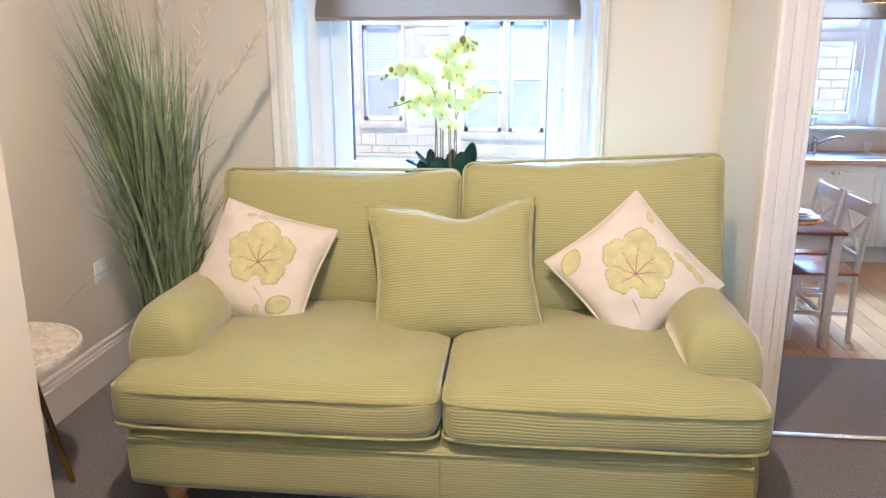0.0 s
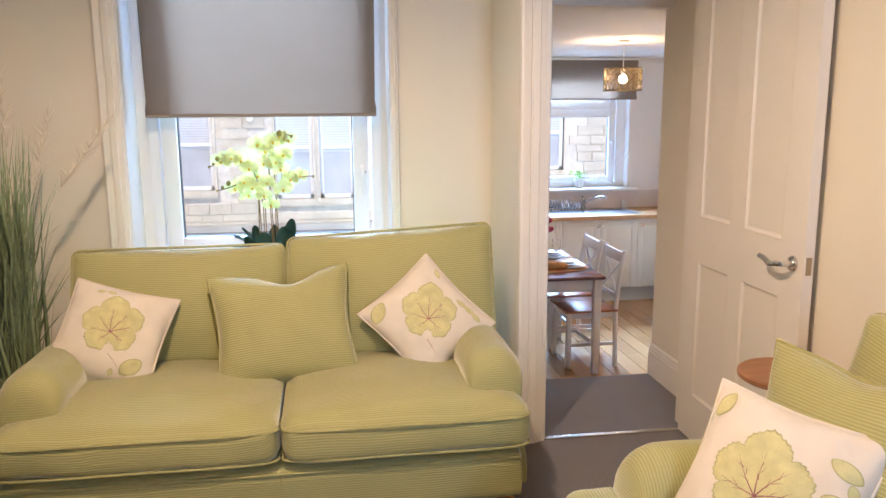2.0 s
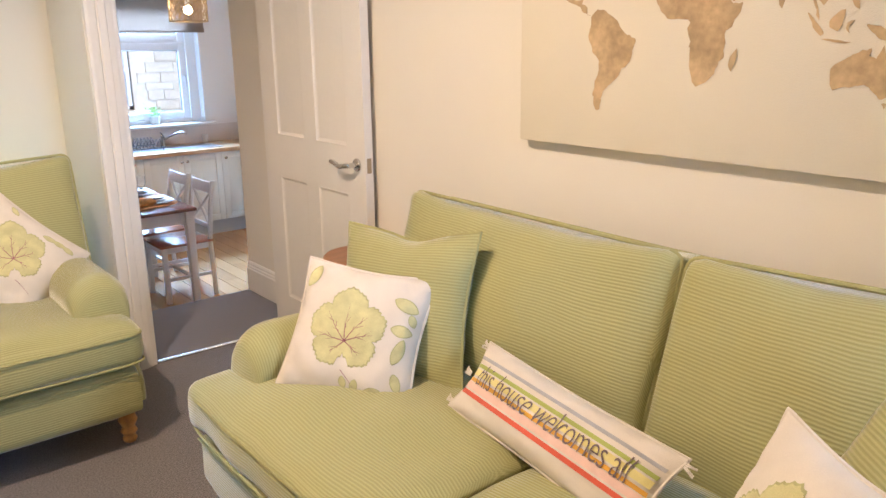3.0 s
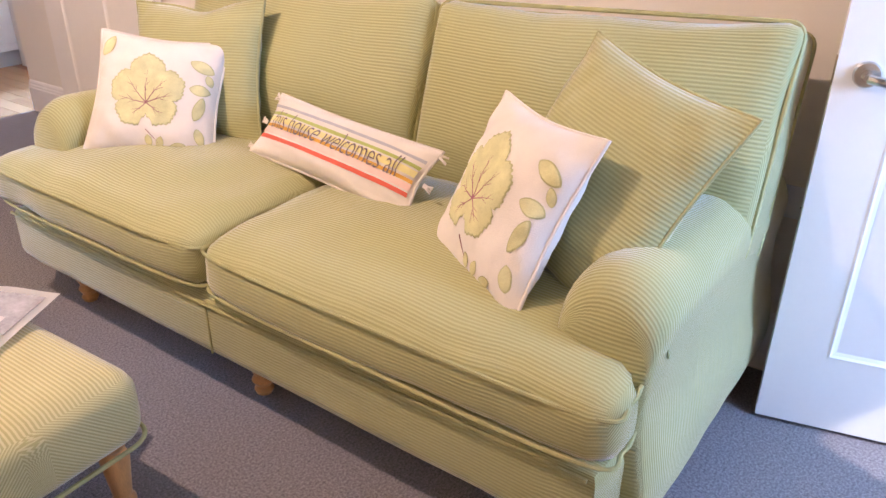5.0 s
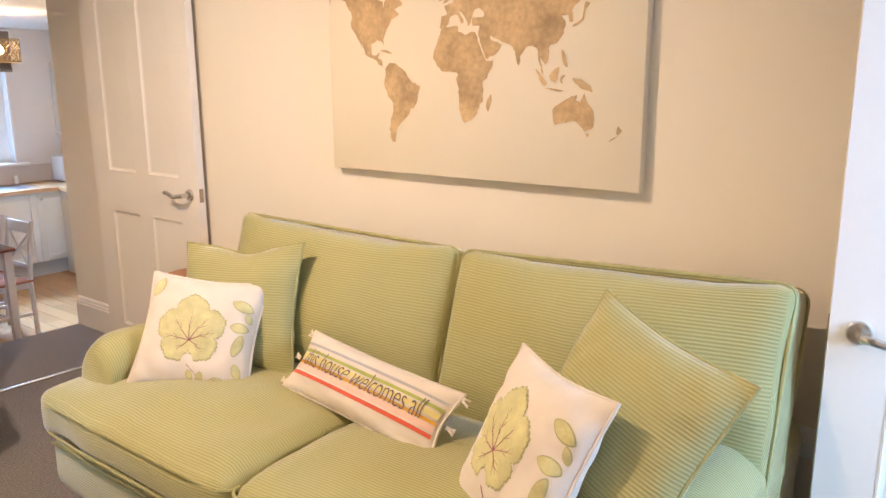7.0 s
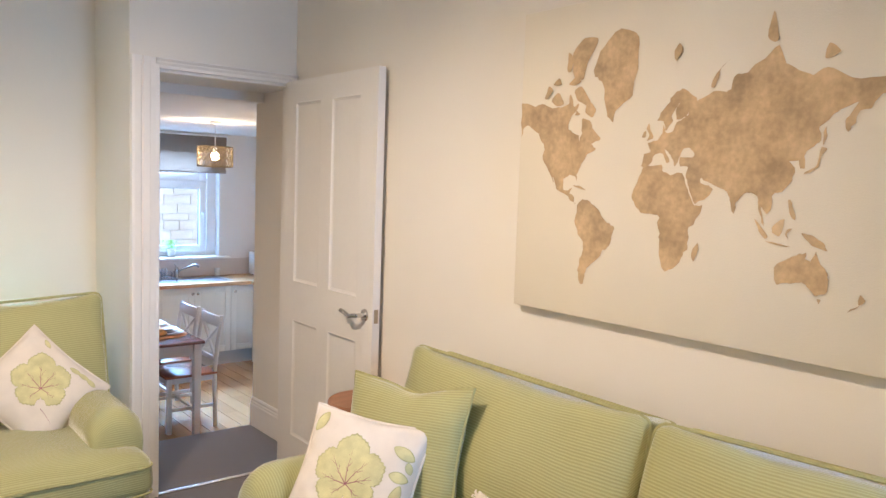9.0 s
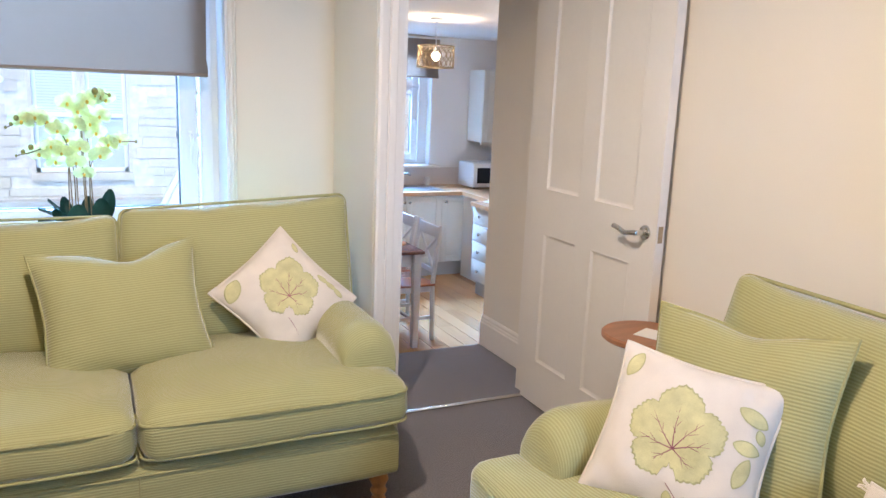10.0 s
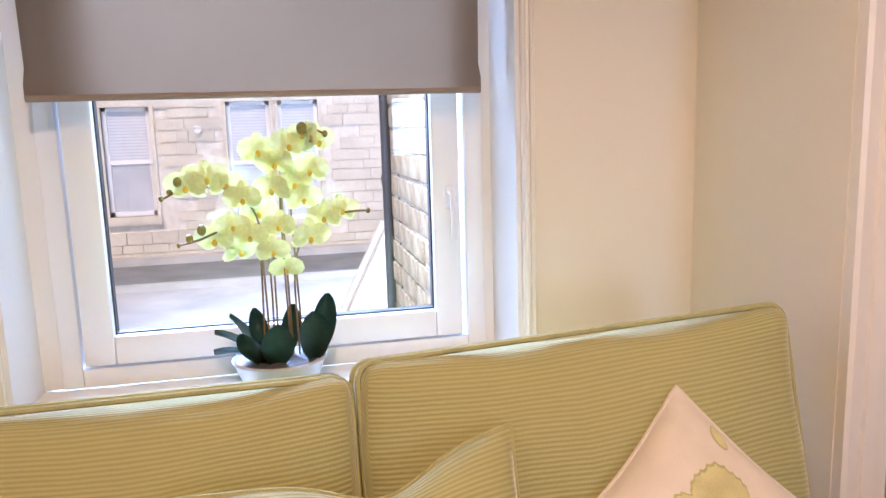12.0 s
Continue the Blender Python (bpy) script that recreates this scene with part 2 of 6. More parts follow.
# ---- living room shell ----
H = 2.75
KF, KC = -0.49, 1.99


def structure(name, bm, material, label, smooth=False):
    return tagged(link(name, bm, material, smooth=smooth), label, name.split("_")[0], kind="structure")


structure("floor", box(-1.35, 2.35, -2.6, 3.585, -0.12, 0.0), CARPET, "grey cut-pile carpet of living room and lobby")
structure("ceiling", boxes([(-1.35, 2.35, -1.5, 3.7, H, H + 0.15)]), CEIL, "white painted living room ceiling")
WX0, WX1, WZ0, WZ1 = -0.46, 0.76, 0.69, 2.35
structure("wall_north", boxes([(-1.35, WX0, 3.38, 3.72, -0.6, H), (WX1, 1.235, 3.38, 3.72, -0.6, H), (WX0, WX1, 3.38, 3.72, -0.6, WZ0), (WX0, WX1, 3.38, 3.72, WZ1, H)]), WALL, "cream painted wall with a deep window opening")
structure("wall_east", boxes([(2.05, 2.35, -1.5, 2.95, 0, H), (2.19, 2.35, 2.95, 3.585, 0, 2.2)]), WALL, "cream painted wall behind the sofa")
structure("wall_west", box(-1.35, -1.2, -1.5, 3.38, 0, H), WALL, "cream painted wall beside the tall grass")
structure("wall_chimney_breast", box(-1.2, -0.54, -0.35, 1.715, 0, H, bevel=0.006), WALL, "cream painted projecting wall")
structure("wall_lobby", boxes([(1.235, 1.345, 2.83, 3.585, 0, H), (1.345, 2.05, 2.83, 2.92, 2.01, H)]), WALL, "cream painted wall round the lobby doorway")
structure("wall_south", boxes([(-1.2, 1.25, -1.5, -1.35, 0, H), (1.25, 2.05, -1.5, -1.35, 2.03, H)]), WALL, "cream painted wall with a doorway")
# hall out of view, built round the added daylight lamp
structure("wall_hall", boxes([(0.9, 1.12, -2.7, -2.6, 0, H), (2.12, 2.4, -2.7, -2.6, 0, H), (1.12, 2.12, -2.7, -2.6, 0, 0.9), (1.12, 2.12, -2.7, -2.6, 2.2, H), (0.9, 1.0, -2.6, -1.5, 0, H), (2.3, 2.4, -2.6, -1.5, 0, H), (0.9, 2.4, -2.7, -1.5, H, H + 0.1)]), WALL, "unseen hall walls, added with an opening for the daylight lamp")
structure("ceiling_lobby", boxes([(1.345, 2.19, 2.92, 3.585, 2.01, 2.2), (1.345, 2.19, 3.49, 3.585, 1.955, 2.01)]), CEIL, "white lobby ceiling with a low beam")

# ---- kitchen shell ----
KX0, KX1, KY1 = 1.30, 4.75, 7.55
KW0, KW1, KWZ0, KWZ1 = 2.05, 3.62, 0.62, 1.93
structure("floor_kitchen", box(KX0, KX1, 3.585, KY1, KF - 0.1, KF - 0.012), mat("floor_bed", (0.12, 0.07, 0.04), 0.9), "bed under the kitchen boards")
structure("ceiling_kitchen", box(1.1, 4.95, 3.585, 7.87, KC, KC + 0.2), CEIL, "white kitchen ceiling")
structure("wall_kitchen_north", boxes([(1.1, KW0, KY1, 7.87, -0.6, KC), (KW1, KX1, KY1, 7.87, -0.6, KC), (KW0, KW1, KY1, 7.87, -0.6, KWZ0), (KW0, KW1, KY1, 7.87, KWZ1, KC)]), KWALL, "off-white kitchen wall with window")
structure("wall_kitchen_east", boxes([(KX1, 4.95, 3.585, 7.87, -0.6, KC), (4.12, KX1, 5.0, 6.5, KF, KC)]), KWALL, "off-white kitchen wall with chimney breast")
structure("wall_kitchen_west", box(1.1, KX0, 3.72, KY1, -0.6, KC + 0.2), KWALL, "off-white kitchen wall")
structure("wall_kitchen_south", boxes([(2.35, 4.95, 3.44, 3.585, -0.6, KC), (1.1, 1.345, 3.585, 3.72, -0.6, KC + 0.2), (1.345, 2.35, 3.44, 3.585, -0.6, -0.125), (1.1, 4.95, 3.585, 3.6, KC, H)]), KWALL, "off-white kitchen wall beside the steps")
steps = thing("steps", pose(0, 0, 0), "grey carpeted steps down to the kitchen", "steps", kind="structure")
for i in range(2):
    part("step", box(1.345, 2.19, 3.59 + 0.25 * i, 3.84 + 0.25 * i, KF, -0.163 * (i + 1), bevel=0.012), CARPET, steps)

# ---- sofas ----
def leg(parent, x, y, h=0.13):
    prof = [(0.021, 0), (0.026, 0.012), (0.020, 0.024), (0.030, 0.042), (0.022, 0.058), (0.034, 0.085), (0.028, 0.105), (0.036, h)]
    part("leg", lathe(prof, 20, at=(x, y, 0)), PINE, parent, "turned pine leg")


def piping_loop(w, d, r, z, cx, cy):
    pts = []
    for sx, sy, a0 in ((1, 1, 0), (-1, 1, 90), (-1, -1, 180), (1, -1, 270)):
        for k in range(6):
            a = radians(a0 + 18 * k)
            pts.append((cx + sx * (w / 2 - r) + r * math.cos(a), cy + sy * (d / 2 - r) + r * math.sin(a), z))
    return pts


def seat_cushion(parent, x0, x1, left_t, right_t, seed):
    """A seat pad with a square front that laps in front of the arm on its outer side."""
    depth, zb, zt = 0.70, 0.335, 0.49
    w, cx = x1 - x0, (x0 + x1) / 2
    bm = soft_block(w, depth, zt - zb, 0.05, puff=0.030, n=18, wob=0.011, seed=seed, bulge=0.012)
    for v in bm.verts:
        v.co += Vector((cx, depth / 2, (zb + zt) / 2))
        back = min(1.0, max(0.0, (v.co.y - 0.12) / 0.05))
        lim0, lim1 = x0 + left_t * back, x1 - right_t * back
        v.co.x = max(lim0, min(lim1, v.co.x)) if back > 0 else v.co.x
        v.co.z -= 0.022 * max(0.0, 1 - v.co.y / 0.30) ** 2
    pad = part("seat_cushion", bm, RIB_A, parent, "plump striped green seat cushion")
    for z in (zt - 0.050, zb + 0.004):
        pts = [(x0 + 0.006, 0.13, z + 0.006), (x0 + 0.003, 0.07, z), (x0 + 0.05, 0.004, z - 0.004), (cx, -0.010, z), (x1 - 0.05, 0.004, z - 0.004), (x1 - 0.003, 0.07, z), (x1 - 0.006, 0.13, z + 0.006)]
        part("piping", tube(curve_points(pts, 7), 0.0045, 6), PIPE, pad)


def back_cushion(parent, x0, x1, top_l, top_r, seed):
    """A loose back pad that leans on the frame; its top edge runs from top_l to top_r."""
    w = x1 - x0
    h, th, zb = 0.50, 0.20, 0.455
    bm = soft_block(w, h, th, 0.040, puff=0.055, n=18, wob=0.010, seed=seed)
    pad = part("back_cushion", bm, RIB_A, parent, "loose striped green back cushion")
    loops = [piping_loop(w - 0.002, h - 0.002, 0.036, th / 2 - 0.034, 0, 0), piping_loop(w - 0.002, h - 0.002, 0.036, -th / 2 + 0.034, 0, 0)]
    trims = [part("piping", tube(p, 0.0055, 6, closed=True), PIPE, pad) for p in loops]
    m = Matrix.Translation(((x0 + x1) / 2, 0.755, 0.69)) @ Matrix.Rotation(radians(73), 4, "X")
    for ob in (pad, *trims):
        for v in ob.data.vertices:
            q = m @ v.co
            rise = (q.z - zb) / 0.47
            u = (q.x - x0) / w
            q.z = zb + rise * ((top_l * (1 - u) + top_r * u) - zb)
            q.z -= 0.018 * max(0.0, rise) ** 2 * max(0.0, 1 - (2 * u - 1) ** 2)
            v.co = q


def arm(parent, x_out, side, seed):
    """A low rolled arm with a stuffed, rounded front; side is +1 where the arm stands at the larger x."""
    n, m, y0, y1, wide = 44, 26, 0.125, 0.95, 0.105
    bm, rings, run, last = bmesh.new(), [], 0.0, None
    rib = bm.verts.layers.float.new("rib")
    for j in range(m + 9):
        # the first rings close the front face, the rest run back over the dome
        k = j - 8
        t = (max(0, k) / m) ** 1.5
        y = y0 + (y1 - y0) * t
        f = min(1.0, (y - y0) / 0.10)
        front = math.sqrt(max(0.0, 1 - (1 - f) ** 2))
        top = 0.545 + 0.085 * front - 0.012 * t
        r = wide * (0.80 + 0.20 * front)
        cz = top - r
        shrink = (j + 0.6) / 8.6 if k < 0 else 1.0
        y -= 0.012 * (1 - shrink ** 2)
        if last is not None and k > 0:
            run += math.hypot(y - last[0], top - last[1])
        last = (y, top)
        ring = []
        for i in range(n):
            a = 2 * math.pi * (i + 0.5) / n
            px, pz = r * math.cos(a), cz + r * math.sin(a)
            if math.sin(a) < 0:
                drop = min(1.0, -math.sin(a) / 0.8)
                flat = 1 - max(0.0, (-math.sin(a) - 0.8) / 0.2)
                px = math.copysign(r * (1 - 0.16 * math.sin(math.pi * min(1, drop * 1.25))) * flat, math.cos(a))
                pz = cz * (1 - drop) + 0.135 * drop
            pz = 0.36 + (pz - 0.36) * shrink
            px *= shrink
            px += side * 0.010 * math.sin(pz * 9) + 0.0035 * noise.noise(Vector((seed, y * 9, a * 2)))
            v = bm.verts.new((x_out - side * wide + px, y, pz))
            v[rib] = run if k > 0 else pz - top
            ring.append(v)
        rings.append(ring)
    for a, b in zip(rings, rings[1:]):
        for i in range(n):
            bm.faces.new((a[i], a[(i + 1) % n], b[(i + 1) % n], b[i]))
    bm.faces.new(rings[0][::-1]), bm.faces.new(rings[-1])
    roll = part("arm", bm, RIB_A, parent, "low rolled arm in ribbed green cloth")
    for q0, q1, lift in ((30, 62, 0.0), (8, 34, 0.03), (118, 150, 0.0)):
        face = [(x_out - side * wide + side * 0.093 * math.cos(radians(q)), y0 + 0.022 + lift - 0.004 * math.sin(radians(q)), 0.470 + 0.093 * math.sin(radians(q))) for q in range(q0, q1 + 1, 4)]
        part("pleat", tube(face, 0.0022, 5), PIPE, roll, "small gathered pleat")


def sofa(name, m, width, seam, back_seam, backs, outs, tops, legs, label):
    s = thing(name, m, label, "sofa")
    a = width / 2
    bm = soft_block(width - 0.03, 0.985, 0.185, 0.045, n=12, wob=0.004)
    for v in bm.verts:
        v.co += Vector((0, 0.503, 0.2195))
    part("base", bm, RIB_A, s, "upholstered base with a centre seam")
    part("piping", tube([(-a + 0.04, 0.014, 0.292), (0, 0.010, 0.291), (a - 0.04, 0.014, 0.292)], 0.0045, 6), PIPE, s)
    part("seam", tube([(seam, 0.010, 0.15), (seam, 0.009, 0.285)], 0.003, 6), PIPE, s)
    bm = soft_block(width - 0.10, 0.16, 0.60, 0.05, n=8)
    for v in bm.verts:
        v.co += Vector((0, 0.90 + 0.04 * v.co.z, 0.44))
    part("back_frame", bm, RIB_A, s, "upholstered back behind the loose cushions")
    seat_cushion(s, -a, seam - 0.004, 0.19, 0.0, 1)
    seat_cushion(s, seam + 0.004, a, 0.0, 0.19, 2)
    (l0, l1), (r0, r1) = tops
    back_cushion(s, backs[0], back_seam - 0.005, l0, l1, 3)
    back_cushion(s, back_seam + 0.005, backs[1], r0, r1, 4)
    arm(s, outs[1], 1, 5)
    arm(s, outs[0], -1, 6)
    for x in legs:
        leg(s, x, 0.11)
        leg(s, x, 0.90)
    return s


sofa("sofa", pose(0.243, 2.085, 0), 1.73, 0.03, 0.03, (-0.79, 0.875), (-0.885, 0.885), ((0.90, 0.905), (0.925, 0.965)), (-0.75, 0.80), "two-seat green corduroy sofa under the window")
sofa("sofa", pose(1.04, 0.535, 0, 0, 0, -90), 2.03, -0.045, 0.11, (-0.89, 1.03), (-0.995, 1.045), ((0.925, 0.915), (0.915, 0.95)), (-0.80, 0.015, 0.86), "long green corduroy sofa against the cream wall")

# ---- living room fittings ----
def run_moulding(name, profile, p, q, out, material, parent=None, label=""):
    """A moulding from p to q along the floor line; profile gives (thickness, height) pairs, out the side it stands proud on."""
    bm = bmesh.new()
    p, q, out = Vector(p), Vector(q), Vector(out)
    rows = []
    for t, z in profile:
        rows.append((bm.verts.new(p + out * t + Vector((0, 0, z))), bm.verts.new(q + out * t + Vector((0, 0, z)))))
    for (a, b), (c, d) in zip(rows, rows[1:]):
        bm.faces.new((a, b, d, c))
    bm.faces.new([r[0] for r in rows]), bm.faces.new([r[1] for r in rows][::-1])
    ob = link(name, bm, material, parent, smooth=False)
    if label:
        tagged(ob, label, "skirting", kind="structure")
    return ob


SKIRT = [(0, 0.002), (0.018, 0.002), (0.018, 0.135), (0.014, 0.142), (0.014, 0.150), (0.010, 0.158), (0.010, 0.168), (0.004, 0.178), (0, 0.178)]
for p, q, o in (((-1.2, 1.715, 0), (-1.2, 3.38, 0), (1, 0, 0)), ((-1.2, 3.38, 0), (1.235, 3.38, 0), (0, -1, 0)), ((1.235, 3.38, 0), (1.235, 2.835, 0), (-1, 0, 0)),
                ((2.05, -1.35, 0), (2.05, 2.74, 0), (-1, 0, 0)), ((2.19, 2.955, 0), (2.19, 3.58, 0), (-1, 0, 0)), ((1.345, 3.58, 0), (1.345, 2.95, 0), (1, 0, 0)),
                ((-0.54, -0.35, 0), (-0.54, 1.70, 0), (1, 0, 0)), ((-1.2, -1.35, 0), (1.18, -1.35, 0), (0, 1, 0))):
    run_moulding("baseboard", SKIRT, p, q, o, TRIM, label="moulded white-painted skirting board")


def architrave(name, along, n_dir, p, q, w=0.11):
    """Door casing strip of width w between p and q, moulded in steps across its width."""
    bm = bmesh.new()
    p, q, along, n_dir = Vector(p), Vector(q), Vector(along), Vector(n_dir)
    prof = [(0, 0), (0, 0.012), (0.22, 0.016), (0.26, 0.022), (0.52, 0.024), (0.56, 0.016), (0.62, 0.024), (0.90, 0.030), (1, 0.026), (1, 0)]
    rows = [(bm.verts.new(p + along * w * u + n_dir * d), bm.verts.new(q + along * w * u + n_dir * d)) for u, d in prof]
    for (a, b), (c, d) in zip(rows, rows[1:]):
        bm.faces.new((a, b, d, c))
    bm.faces.new([r[0] for r in rows]), bm.faces.new([r[1] for r in rows][::-1])
    return tagged(link(name, bm, TRIM, smooth=False), "moulded white-painted casing", "trim", kind="structure")


# casing and lining of the lobby doorway
architrave("trim", (-1, 0, 0), (0, -1, 0), (1.345, 2.83, 0), (1.345, 2.83, 2.035), 0.108)
architrave("trim", (0, 0, 1), (0, -1, 0), (1.345, 2.83, 2.005), (2.045, 2.83, 2.005), 0.03)
structure("trim_lining", boxes([(1.345, 1.365, 2.825, 2.925, 0, 2.01), (2.035, 2.05, 2.825, 2.945, 0, 2.01), (1.365, 2.035, 2.825, 2.925, 1.99, 2.01),
                                (1.365, 1.377, 2.855, 2.89, 0, 1.99), (1.377, 2.035, 2.855, 2.89, 1.978, 1.99)], bevel=0.002), TRIM, "white-painted door lining with stop")
architrave("trim", (1, 0, 0), (0, -1, 0), (2.19, 2.955, 0), (2.19, 2.955, 2.0), -0.09)
threshold = tagged(link("threshold_strip", boxes([(1.366, 2.034, 2.832, 2.862, 0.0, 0.006)], bevel=0.002), CHROME), "bright metal carpet strip across the doorway", "threshold strip")
# casing of the back doorway
architrave("trim", (-1, 0, 0), (0, 1, 0), (1.25, -1.35, 0), (1.25, -1.35, 2.1), 0.09)
architrave("trim", (0, 0, 1), (0, 1, 0), (1.25, -1.35, 2.03), (2.04, -1.35, 2.03), 0.09)


def lever_handle(door, x, z, y, side, turn):
    """A wavy lever on a round rose; side is the way it stands out of the leaf along y, turn the way the lever points along x."""
    h = part("handle", lathe([(0.0, 0), (0.026, 0), (0.027, 0.004), (0.024, 0.009), (0.011, 0.010), (0.010, 0.045), (0.0, 0.046)], 24), CHROME, door, "brushed chrome lever handle")
    m = Matrix.Translation((x, y, z)) @ Matrix.Rotation(radians(-90 * side), 4, "X")
    h.data.transform(m)
    pts = [(x, y + side * 0.044, z), (x + turn * 0.022, y + side * 0.052, z - 0.002), (x + turn * 0.055, y + side * 0.052, z - 0.008), (x + turn * 0.09, y + side * 0.052, z + 0.003), (x + turn * 0.122, y + side * 0.050, z + 0.007)]
    part("lever", tube(curve_points(pts, 6), [0.0095] * 25, 10), CHROME, h)


def panel_door(name, m, w, h, rows, label, knob_z, turn_in):
    """A panelled leaf: local x from the hinge to the free edge, y its thickness, with sunk panels on both faces."""
    d = thing(name, m, label, "door", kind="structure")
    t = 0.036
    bm = bmesh.new()
    rails = []
    for x0, x1, z0, z1 in rows:
        rails.append((x0, x1, z0, z1))
    xs = sorted({0, w, *[v for r in rails for v in r[:2]]})
    zs = sorted({0, h, *[v for r in rails for v in r[2:]]})
    for a, b in zip(xs, xs[1:]):
        for c, e in zip(zs, zs[1:]):
            inside = any(r[0] <= a and b <= r[1] and r[2] <= c and e <= r[3] for r in rails)
            add_box(bm, a, b, 0.007 if inside else 0, t - 0.007 if inside else t, c, e)
    bmesh.ops.remove_doubles(bm, verts=bm.verts, dist=0.0001)
    part("leaf", bm, TRIM, d, smooth=False)
    for x0, x1, z0, z1 in rails:
        for face in (0.0, t):
            sgn = 1 if face == 0 else -1
            bm = bmesh.new()
            loops = []
            for ins, dep in ((0.0, -0.0008), (0.005, -0.0015), (0.010, 0.003), (0.018, 0.0065)):
                loops.append([bm.verts.new((x, face + sgn * dep, z)) for x, z in ((x0 + ins, z0 + ins), (x1 - ins, z0 + ins), (x1 - ins, z1 - ins), (x0 + ins, z1 - ins))])
            for a, b in zip(loops, loops[1:]):
                for i in range(4):
                    bm.faces.new((a[i], a[(i + 1) % 4], b[(i + 1) % 4], b[i]))
            part("panel_bead", bm, TRIM, d, smooth=False)
    for y, s in ((0.0, -1), (t, 1)):
        lever_handle(d, w - 0.058, knob_z, y, s, -1)
    part("latch_plate", box(w - 0.0005, w + 0.002, 0.008, t - 0.008, knob_z - 0.03, knob_z + 0.03, bevel=0.001), LATCH, d, "worn dull brass latch plate")
    for hz in (0.2, 1.0, h - 0.2):
        part("hinge", tube([(-0.004, t + 0.002, hz - 0.045), (-0.004, t + 0.002, hz + 0.045)], 0.006, 8), CHROME, d)
    return d


FOUR = [(0.11, 0.36, 0.20, 0.80), (0.46, 0.71, 0.20, 0.80), (0.11, 0.36, 0.99, 1.88), (0.46, 0.71, 0.99, 1.88)]
panel_door("door_1", pose(1.996, 2.832, 0.012, 0, 0, 269.5), 0.84, 1.985, FOUR, "white four-panel door standing open against the wall", 0.925, -1)
panel_door("door_2", pose(2.04, -1.315, 0.012, 0, 0, 104), 0.785, 2.0, [(0.11, 0.66, 0.20, 0.74), (0.11, 0.66, 0.97, 1.88)], "white panelled door standing half open by the sofa", 0.868, -1)


# ---- living room window, blind ----
def window_unit(name, x0, x1, z0, z1, y, label, mull, top_light, handle_x, handle_z):
    """A plastic casement: outer frame, sash, pane, bead and handle; mull gives sash bounds."""
    w = thing(name, pose(0, 0, 0), label, "window", kind="structure")
    f = 0.05
    part("window_frame", boxes([(x0, x0 + f, y - 0.03, y + 0.04, z0, z1), (x1 - f, x1, y - 0.03, y + 0.04, z0, z1), (x0 + f, x1 - f, y - 0.03, y + 0.04, z0, z0 + f), (x0 + f, x1 - f, y - 0.03, y + 0.04, z1 - f, z1)] +
                             ([(x0 + f, x1 - f, y - 0.03, y + 0.04, top_light - 0.035, top_light + 0.035)] if top_light else []), bevel=0.004), UPVC, w)
    for a, b, c, e in mull:
        sash = part("sash", boxes([(a, a + 0.075, y - 0.045, y + 0.025, c, e), (b - 0.075, b, y - 0.045, y + 0.025, c, e), (a + 0.075, b - 0.075, y - 0.045, y + 0.025, c, c + 0.075), (a + 0.075, b - 0.075, y - 0.045, y + 0.025, e - 0.075, e)], bevel=0.006), UPVC, w)
        part("gasket", boxes([(a + 0.073, a + 0.079, y - 0.020, y + 0.01, c + 0.073, e - 0.073), (b - 0.079, b - 0.073, y - 0.020, y + 0.01, c + 0.073, e - 0.073), (a + 0.079, b - 0.079, y - 0.020, y + 0.01, c + 0.073, c + 0.079), (a + 0.079, b - 0.079, y - 0.020, y + 0.01, e - 0.079, e - 0.073)]), RUBBER, sash, "black rubber gasket")
        pane = part("pane", box(a + 0.078, b - 0.078, y - 0.006, y - 0.002, c + 0.078, e - 0.078), PANE, sash, "clear glass", smooth=False)
        pane.visible_shadow = False
    if handle_x:
        hd = part("handle", box(handle_x - 0.013, handle_x + 0.013, y - 0.057, y - 0.044, handle_z - 0.032, handle_z + 0.032, bevel=0.005), UPVC, w, "white plastic window handle")
        part("lever", tube(curve_points([(handle_x, y - 0.05, handle_z + 0.012), (handle_x, y - 0.078, handle_z + 0.008), (handle_x, y - 0.082, handle_z - 0.04), (handle_x + 0.002, y - 0.078, handle_z - 0.115)], 5), 0.0075, 8), UPVC, hd)
        part("key_button", lathe([(0.006, 0), (0.006, 0.006), (0.0, 0.006)], 12, at=(0, 0, 0)), CHROME, hd).data.transform(Matrix.Translation((handle_x + 0.009, y - 0.057, handle_z - 0.004)) @ Matrix.Rotation(radians(90), 4, "X"))
    return w


RUBBER = mat("black_rubber", (0.03, 0.03, 0.035), 0.6)
REVEAL = mat("white_reveal_paint", (0.80, 0.80, 0.80), 0.6, vary=0.02, scale=2, bump=0.04)
window_unit("window_1", -0.40, 0.72, 0.706, 2.34, 3.63, "white plastic casement window behind the sofa", [(-0.34, 0.65, 0.765, 2.29)], None, 0.622, 1.155)
structure("window_sill", box(-0.455, 0.755, 3.33, 3.60, 0.675, 0.705, bevel=0.008), TRIM, "white-painted window board")
structure("window_reveal", boxes([(WX0, WX0 + 0.012, 3.385, 3.70, 0.706, WZ1), (WX1 - 0.012, WX1, 3.385, 3.70, 0.706, WZ1), (WX0 + 0.012, -0.40, 3.61, 3.67, 0.706, WZ1), (0.72, WX1 - 0.012, 3.61, 3.67, 0.706, WZ1)]), REVEAL, "white-painted window reveal")
architrave("trim", (-1, 0, 0), (0, -1, 0), (WX0, 3.38, 0.18), (WX0, 3.38, WZ1 + 0.1), 0.085)
